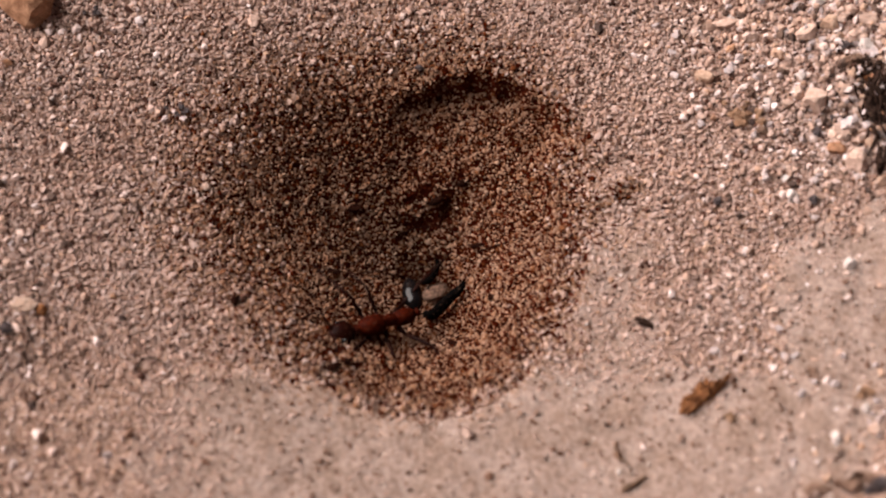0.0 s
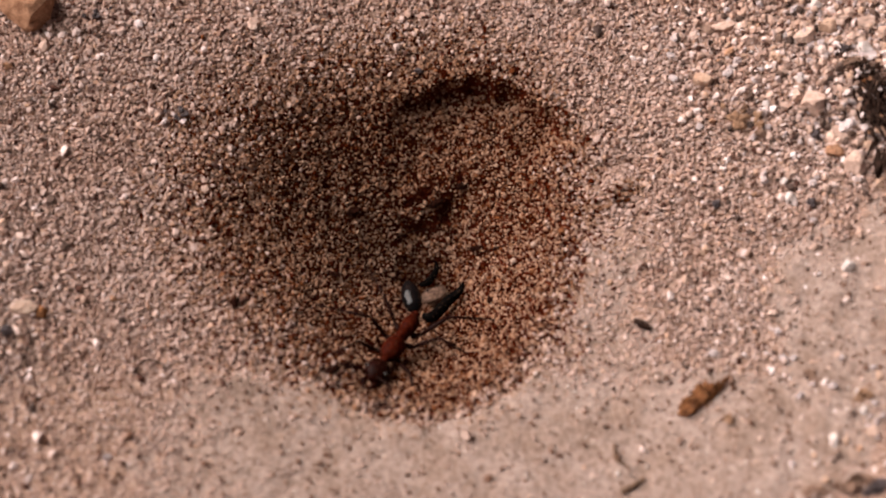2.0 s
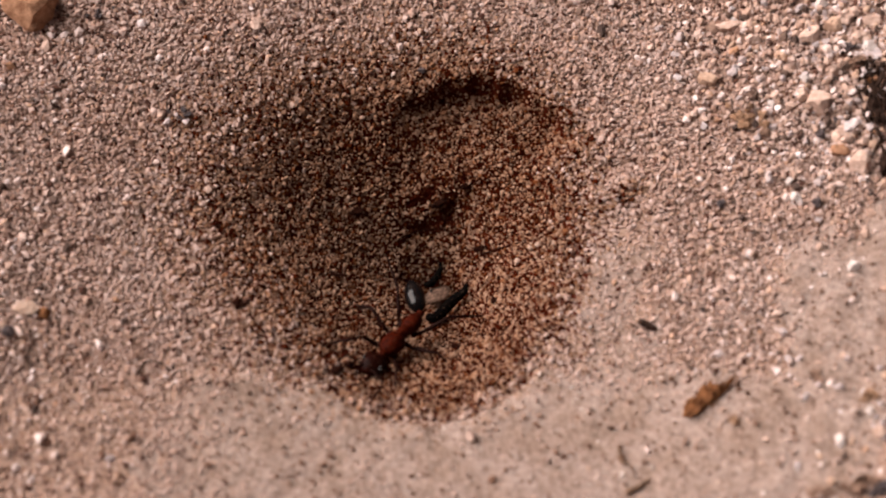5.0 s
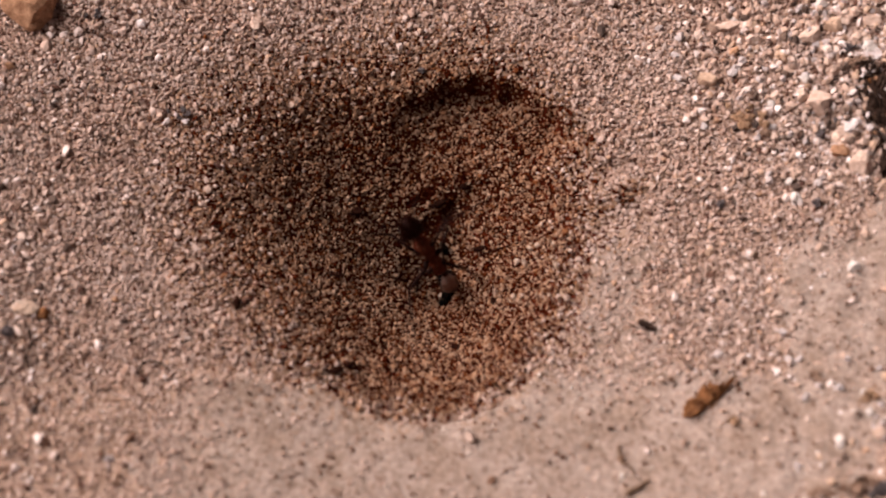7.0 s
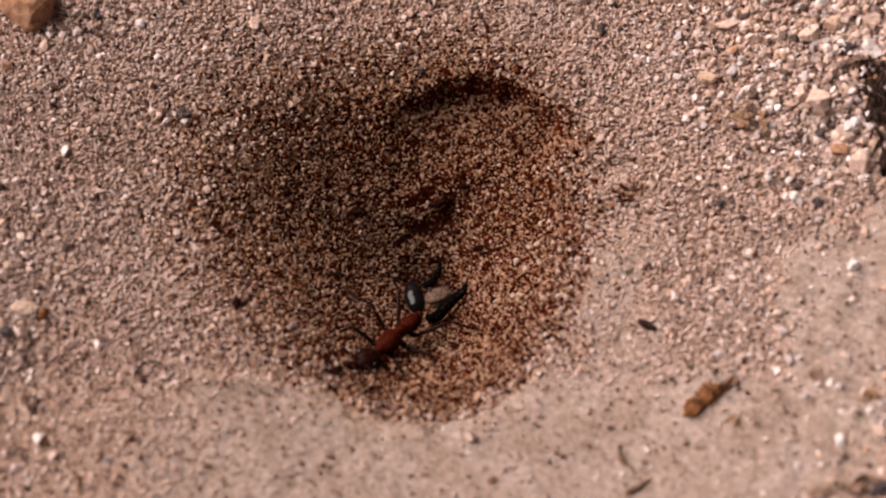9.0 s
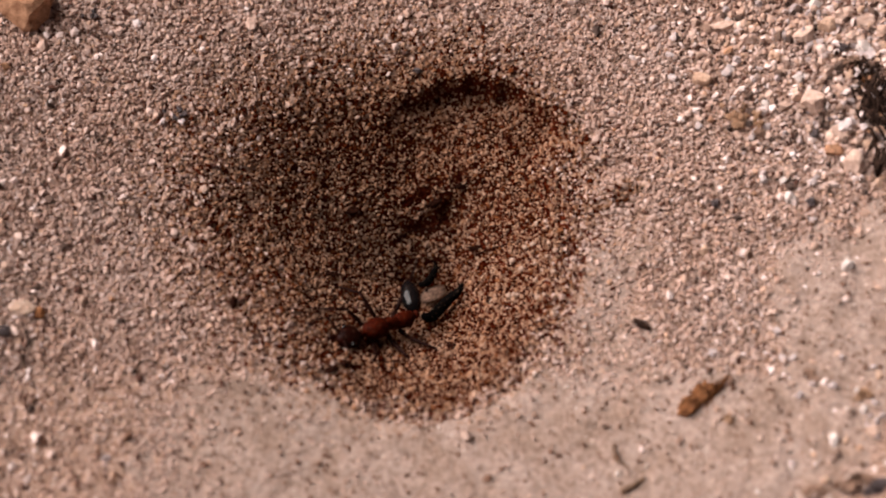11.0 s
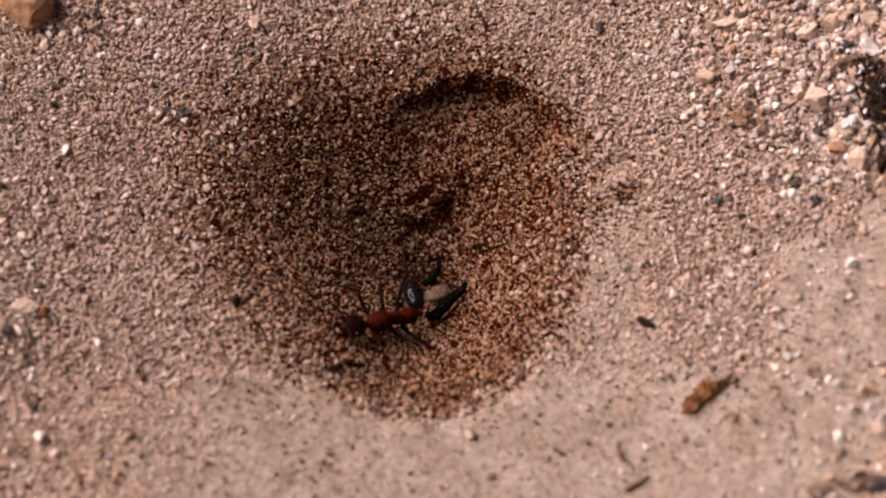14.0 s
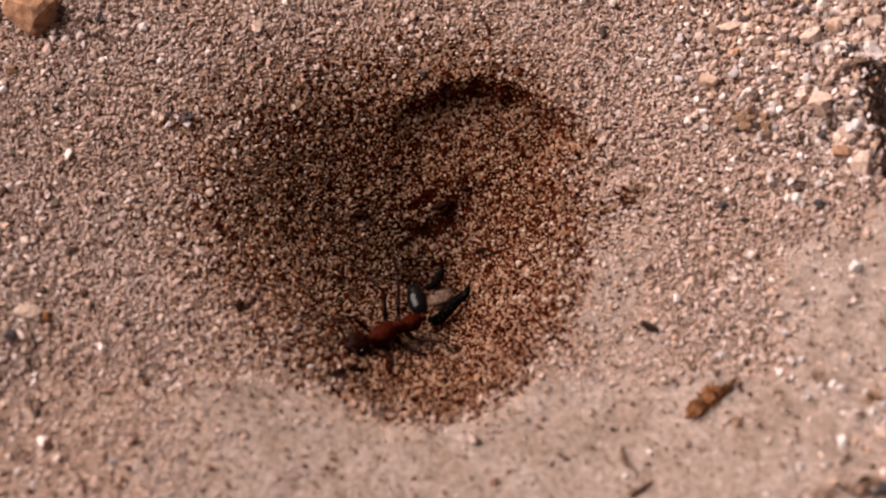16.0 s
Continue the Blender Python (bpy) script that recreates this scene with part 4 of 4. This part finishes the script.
TOSSED = [(1.6, 0.21, (6.57, -0.16, -2.43), (9.81, -4.19, -2.66)), (1.6, 0.32, (4.84, 2.17, -4.42), (7.64, -0.18, -5.39)), (1.6, 0.31, (6.04, 1.61, -1.52), (9.13, 0.59, -4.03)), (3.8, 0.21, (6.64, 1.04, -1.57), (10.13, -0.96, -3.12)), (3.8, 0.28, (6.39, 2.08, -2.96), (8.6, 0.5, -4.5)), (3.8, 0.2, (7.2, 1.26, -0.64), (10.3, 0.24, -3.02)), (6.05, 0.22, (6.32, 2.79, -2.23), (9.46, 2.2, -3.65)), (6.05, 0.28, (5.01, 0.53, -4.12), (7.25, -3.3, -5.03)), (6.05, 0.3, (5.24, 0.34, -3.56), (7.92, -3.48, -4.4)), (6.8, 0.31, (5.43, 1.62, -4.01), (8.3, -1.2, -4.68)), (6.8, 0.25, (4.38, -0.03, -3.09), (5.93, -3.18, -6.14)), (6.8, 0.28, (6.56, 0.41, -1.52), (10.57, -2.4, -2.53)), (7.5, 0.21, (5.87, 1.1, -2.37), (9.26, -1.21, -3.83)), (7.5, 0.22, (6.07, 0.26, -1.88), (9.26, -2.58, -3.57)), (7.5, 0.27, (5.25, 0.02, -2.77), (7.6, -3.35, -4.72)), (8.4, 0.22, (7.14, -1.54, -0.67), (10.45, -5.9, -1.59)), (8.4, 0.26, (6.16, -0.38, -2.23), (9.31, -4.36, -2.97)), (8.4, 0.25, (6.89, 1.78, -2.66), (10.75, -0.59, -2.63)), (11.8, 0.23, (5.18, 0.86, -2.58), (8.21, -1.54, -4.71)), (11.8, 0.24, (4.96, 3.22, -3.74), (8.03, 2.31, -4.94)), (11.8, 0.28, (6.84, -0.71, -1.8), (10.42, -5.05, -1.93)), (14.8, 0.27, (7.08, 1.3, -1.7), (10.22, -0.57, -3.06)), (14.8, 0.2, (6.59, 0.64, -1.58), (9.54, -1.6, -3.54)), (14.8, 0.21, (4.08, 3.14, -4.37), (5.74, 2.48, -7.04))]
tossed = build_tossed()


# ---- what moves ----
def carry(x, y, z, heading, pitch, roll=0):
    """The ant by its waist: heading turns counter-clockwise from +x, pitch lifts the head, roll turns it about its length."""
    return pose(x * MM, y * MM, z * MM, roll, -pitch, heading)


def bent(side, lift):
    return pose(0, 0, 0, 0, -lift, side)


HEAVES = ((1.5, 1.8), (3.7, 4.0), (5.9, 6.25), (6.75, 7.05), (7.45, 7.75), (8.35, 8.6), (11.7, 12.0), (14.7, 14.95))


def kicking(leg, k):
    """Slow kicks of one leg, each leg in its own rhythm."""
    rnd = random.Random(40 + k)
    base = leg.location.copy()
    rows = []
    t = 0.0
    while t < 16.0:
        wild = any(a - 0.1 <= t <= b + 0.05 for a, b in HEAVES)
        far = 1.7 if wild else 1.0
        rows.append((round(t, 2), Matrix.Translation(base) @ pose(0, 0, 0, far * rnd.uniform(-22, 22), rnd.uniform(-10, 10), far * rnd.uniform(-24, 24))))
        step = 0.07 if wild else rnd.uniform(0.35, 0.9)
        for a, b in HEAVES:  # a heave begins before the next slow kick
            if t < a - 0.1 < t + step:
                step = a - 0.1 - t
        t += max(step, 0.07)
    rows.append((16.0, rows[-1][1]))
    return rows


def lunge(k):
    """The antlion at rest (0) or heaved up with its prey (1), its jaws then pointing upwards."""
    return Matrix.Translation((LION + Vector((1.3, 3.3, -0.8)) * k) * MM) @ Matrix.Rotation(radians(70 * k), 4, Vector((0.7, -0.7, 0)))


def motions():
    walk(ant, [(0, carry(0.11, -4.70, -4.49, -158, 17)), (0.5, carry(0.11, -4.55, -4.90, -161, 18)), (0.8, carry(0.10, -4.41, -5.29, -166, 27)), (1,
        carry(0.10, -4.41, -5.29, -171, 21)), (1.2, carry(0.10, -4.41, -5.29, -180, 14)), (1.4, carry(0.11, -4.70, -4.49, -181, 5)), (1.5,
        carry(-0.21, -2.28, -6.41, -155, 30)), (1.55, carry(0.88, -0.40, -6.31, -119, 63)), (1.6, carry(1.98, 1.48, -6.20, -83, 96)), (1.7,
        carry(2.14, 1.41, -6.20, -72, 101)), (1.75, carry(1.15, -0.97, -6.36, -98, 68)), (1.8, carry(0.17, -3.34, -6.53, -124, 35)), (1.9, carry(0.12,
        -4.93, -3.83, -115, 21)), (2, carry(0.13, -4.98, -3.69, -119, 21)), (2.2, carry(0.13, -4.98, -3.69, -121, 20)), (2.3, carry(0.12, -4.89,
        -3.96, -123, 21)), (2.5, carry(0.11, -4.64, -4.64, -129, 24)), (2.7, carry(0.11, -4.55, -4.90, -132, 26)), (2.9, carry(0.11, -4.60, -4.77,
        -136, 24)), (3.1, carry(0.10, -4.41, -5.29, -139, 29)), (3.5, carry(0.10, -4.41, -5.29, -140, 30)), (3.6, carry(0.10, -4.41, -5.29, -141,
        29)), (3.7, carry(0.17, -2.25, -6.68, -132, 28)), (3.75, carry(1.14, -0.44, -6.44, -166, 68)), (3.8, carry(2.12, 1.37, -6.20, -201, 108)),
        (3.9, carry(2.26, 0.90, -6.20, -200, 117)), (3.9333, carry(1.70, -0.34, -5.65, -176, 92)), (3.9667, carry(0.66, -2.65, -4.63, -132, 46)), (4,
        carry(0.10, -3.89, -4.08, -108, 21)), (4.1, carry(0.13, -4.98, -3.69, -111, 23)), (4.2, carry(0.13, -4.98, -3.69, -114, 22)), (4.8,
        carry(0.12, -4.84, -4.09, -123, 21)), (5.5, carry(0.10, -4.50, -5.03, -132, 27)), (5.9, carry(-0.34, -2.28, -6.66, -128, 33)), (6.05,
        carry(1.86, 1.67, -5.86, -122, 94)), (6.15, carry(1.64, 1.36, -5.67, -73, 96)), (6.225, carry(0.88, -1.81, -4.68, -97, 59)), (6.3, carry(0.13,
        -4.98, -3.69, -120, 22)), (6.4, carry(0.12, -4.74, -4.35, -127, 23)), (6.5, carry(0.11, -4.64, -4.64, -130, 24)), (6.6, carry(0.10, -4.41,
        -5.29, -139, 29)), (6.7, carry(0.10, -4.45, -5.16, -144, 25)), (6.75, carry(1.20, -1.71, -5.68, -147, 62)), (6.8, carry(2.30, 1.02, -6.20,
        -150, 99)), (6.9, carry(2.32, 1.03, -6.20, -145, 100)), (6.95, carry(2.15, 0.30, -6.20, -95, 104, -10)), (7, carry(1.98, -0.48, -6.20, -27, 117, -30)), (7.05, carry(0.88, -2.16, -4.95, -96, 62)),
        (7.1, carry(0.13, -4.98, -3.69, -113, 22)), (7.2, carry(0.13, -4.98, -3.69, -111, 22)), (7.3, carry(0.13, -4.98, -3.69, -117, 21)), (7.4,
        carry(0.11, -4.60, -4.77, -123, 26)), (7.47, carry(1.67, -1.29, -5.89, -132, 51)), (7.5, carry(2.10, -0.38, -6.20, -134, 58)), (7.53,
        carry(2.26, 0.36, -6.07, -130, 69)), (7.565, carry(2.64, 2.09, -5.77, -122, 96)), (7.6, carry(2.86, 3.05, -5.60, -117, 111)), (7.7,
        carry(2.01, 1.04, -6.20, -151, 102)), (7.72, carry(1.81, 0.41, -5.94, -146, 94)), (7.74, carry(1.35, -1.08, -5.32, -136, 74)), (7.8,
        carry(0.13, -4.98, -3.69, -109, 23)), (7.9, carry(0.13, -4.98, -3.69, -108, 22)), (8, carry(0.13, -4.98, -3.69, -115, 21)), (8.1, carry(0.12,
        -4.79, -4.22, -124, 22)), (8.2, carry(0.11, -4.60, -4.77, -129, 25)), (8.3, carry(0.13, -4.98, -3.69, -140, 17)), (8.34, carry(1.19, -2.10,
        -4.36, -138, 50)), (8.4, carry(3.15, 3.21, -5.60, -134, 111)), (8.5, carry(3.66, 3.41, -5.60, -145, 151)), (8.55, carry(2.04, 0.47, -5.80,
        -125, 103)), (8.6, carry(0.42, -2.47, -6.00, -105, 55)), (8.7, carry(0.13, -4.98, -3.69, -113, 22)), (8.8, carry(0.11, -4.55, -4.90, -122,
        26)), (8.9, carry(0.11, -4.55, -4.90, -125, 26)), (9, carry(0.11, -4.64, -4.64, -131, 24)), (9.2, carry(0.12, -4.79, -4.22, -132, 21)), (10.2,
        carry(0.10, -4.50, -5.00, -146, 25)), (11.3, carry(0.10, -4.41, -5.29, -158, 26)), (11.4, carry(0.10, -4.41, -5.29, -164, 23)), (11.5,
        carry(0.10, -4.41, -5.29, -168, 23)), (11.6, carry(0.10, -4.50, -5.03, -170, 16)), (11.7, carry(0.02, -2.13, -6.69, -149, 32)), (11.75,
        carry(1.20, -0.82, -6.45, -130, 59)), (11.8, carry(2.39, 0.49, -6.20, -111, 85)), (11.85, carry(2.31, 1.07, -5.90, -105, 106)), (11.9,
        carry(2.23, 1.65, -5.60, -100, 126)), (11.95, carry(1.08, 0.16, -6.07, -109, 86)), (12, carry(-0.07, -1.34, -6.54, -117, 46)), (12.1,
        carry(0.13, -4.98, -3.69, -123, 20)), (12.2, carry(0.12, -4.84, -4.09, -122, 22)), (12.3, carry(0.12, -4.84, -4.09, -125, 22)), (12.5,
        carry(0.11, -4.64, -4.64, -134, 24)), (12.7, carry(0.12, -4.74, -4.35, -137, 22)), (12.9, carry(0.11, -4.55, -4.90, -142, 24)), (13.1,
        carry(0.10, -4.41, -5.29, -148, 27)), (13.5, carry(0.10, -4.41, -5.29, -155, 22)), (13.8, carry(0.10, -4.41, -5.29, -156, 28)), (14,
        carry(0.10, -4.41, -5.29, -156, 32)), (14.2, carry(0.10, -4.41, -5.29, -158, 32)), (14.5, carry(0.10, -4.41, -5.29, -162, 26)), (14.6,
        carry(0.10, -4.41, -5.29, -162, 25)), (14.7, carry(-0.12, -2.32, -6.12, -151, 24)), (14.75, carry(0.88, -0.40, -6.16, -106, 66)), (14.8,
        carry(1.87, 1.52, -6.20, -62, 107)), (14.85, carry(1.98, 1.73, -6.20, -56, 108)), (14.9, carry(2.09, 1.93, -6.20, -50, 110)), (14.9167,
        carry(1.94, 1.42, -6.01, -57, 103)), (14.9333, carry(1.58, 0.14, -5.55, -73, 86)), (14.95, carry(1.11, -1.53, -4.95, -95, 64)), (15,
        carry(0.13, -4.98, -3.69, -140, 18)), (15.1, carry(0.13, -4.98, -3.69, -140, 18)), (15.2, carry(0.12, -4.84, -4.09, -137, 19)), (15.4,
        carry(0.11, -4.60, -4.77, -138, 24)), (15.5, carry(0.11, -4.55, -4.90, -140, 25)), (15.6, carry(0.10, -4.41, -5.29, -141, 28)), (15.8,
        carry(0.10, -4.41, -5.29, -143, 31)), (16, carry(0.10, -4.41, -5.29, -148, 26))])
    walk(abdomen, [(0, bent(81, 1)), (0.5, bent(85, 2)), (0.8, bent(89, 3)), (1, bent(94, 5)), (1.2, bent(103, 6)), (1.4, bent(105, 5)), (1.5,
        bent(68, 8)), (1.55, bent(35, 12)), (1.6, bent(1, 16)), (1.7, bent(4, 8)), (1.75, bent(21, -4)), (1.8, bent(38, -16)), (1.9, bent(41, -12)),
        (2, bent(44, -10)), (2.2, bent(46, -10)), (2.3, bent(48, -10)), (2.5, bent(54, -10)), (2.7, bent(58, -10)), (2.9, bent(62, -8)), (3.1,
        bent(65, -10)), (3.5, bent(66, -10)), (3.6, bent(67, -9)), (3.7, bent(61, 0)), (3.75, bent(20, -13)), (3.8, bent(-20, -25)), (3.9, bent(-17,
        -26)), (3.9333, bent(-10, -21)), (3.9667, bent(2, -12)), (4, bent(9, -7)), (4.1, bent(36, -14)), (4.2, bent(39, -12)), (4.8, bent(48, -10)),
        (5.5, bent(58, -11)), (5.9, bent(48, -5)), (6.05, bent(-14, 27)), (6.15, bent(8, 19)), (6.225, bent(27, 4)), (6.3, bent(46, -11)), (6.4,
        bent(53, -10)), (6.5, bent(56, -10)), (6.6, bent(65, -10)), (6.7, bent(69, -6)), (6.75, bent(28, -6)), (6.8, bent(-12, -6)), (6.9, bent(-12,
        -6)), (6.95, bent(-5, -8)), (7, bent(7, -12)), (7.05, bent(16, -9)), (7.1, bent(38, -13)), (7.2, bent(36, -13)), (7.3, bent(42, -11)), (7.4, bent(49, -14)), (7.47,
        bent(38, -28)), (7.5, bent(35, -32)), (7.53, bent(23, -19)), (7.565, bent(-5, 12)), (7.6, bent(-20, 29)), (7.7, bent(-11, -10)), (7.72,
        bent(-6, -10)), (7.74, bent(5, -11)), (7.8, bent(34, -14)), (7.9, bent(33, -14)), (8, bent(40, -12)), (8.1, bent(50, -10)), (8.2, bent(54,
        -11)), (8.3, bent(64, -3)), (8.34, bent(31, 7)), (8.4, bent(-31, 27)), (8.5, bent(-30, -8)), (8.55, bent(-13, -18)), (8.6, bent(3, -28)),
        (8.7, bent(38, -13)), (8.8, bent(48, -14)), (8.9, bent(51, -13)), (9, bent(56, -10)), (9.2, bent(57, -8)), (10.2, bent(70, -5)), (11.3,
        bent(82, -1)), (11.4, bent(87, 2)), (11.5, bent(91, 4)), (11.6, bent(94, 5)), (11.7, bent(64, 2)), (11.75, bent(29, 5)), (11.8, bent(-6, 7)),
        (11.85, bent(-3, -4)), (11.9, bent(-1, -16)), (11.95, bent(-4, -29)), (12, bent(-7, -42)), (12.1, bent(48, -9)), (12.2, bent(47, -11)), (12.3,
        bent(50, -10)), (12.5, bent(59, -9)), (12.7, bent(62, -6)), (12.9, bent(67, -6)), (13.1, bent(73, -5)), (13.5, bent(79, -1)), (13.8, bent(80,
        -2)), (14, bent(80, -2)), (14.2, bent(82, -1)), (14.5, bent(85, 1)), (14.6, bent(86, 1)), (14.7, bent(68, 9)), (14.75, bent(38, 5)), (14.8,
        bent(7, 2)), (14.85, bent(9, -1)), (14.9, bent(11, -3)), (14.9167, bent(15, -3)), (14.9333, bent(25, -3)), (14.95, bent(38, -3)), (15,
        bent(64, -3)), (15.1, bent(65, -3)), (15.2, bent(61, -5)), (15.4, bent(63, -7)), (15.5, bent(65, -7)), (15.6, bent(67, -9)), (15.8, bent(69,
        -9)), (16, bent(73, -5))])
    for k, leg in enumerate(legs):
        walk(leg, kicking(leg, k))
    lunges = [(0, 0), (1.4, 0), (1.6, 1), (1.7, 1), (1.9, 0), (3.6, 0), (3.8, 1), (3.9, 1), (4.1, 0), (5.8, 0), (6.05, 1), (6.15, 1), (6.3, 0), (6.7, 0), (6.8, 1), (7.0, 1), (7.1, 0), (7.4, 0), (7.5, 1), (7.7, 1), (7.8, 0), (8.3, 0), (8.4, 1), (8.5, 1), (8.7, 0), (11.6, 0), (11.8, 1), (11.9, 1), (12.1, 0), (14.6, 0), (14.8, 1), (14.9, 1), (15.0, 0), (16, 0)]
    walk(lion, [(t, lunge(k)) for t, k in lunges])
    for jaw, turn in zip(jaws, (6, -12)):
        base = jaw.location.copy()
        walk(jaw, [(t, Matrix.Translation(base) @ pose(0, 0, 0, 0, 0, turn * k)) for t, k in lunges])
    for grain, path in tossed:
        walk(grain, path)


motions()
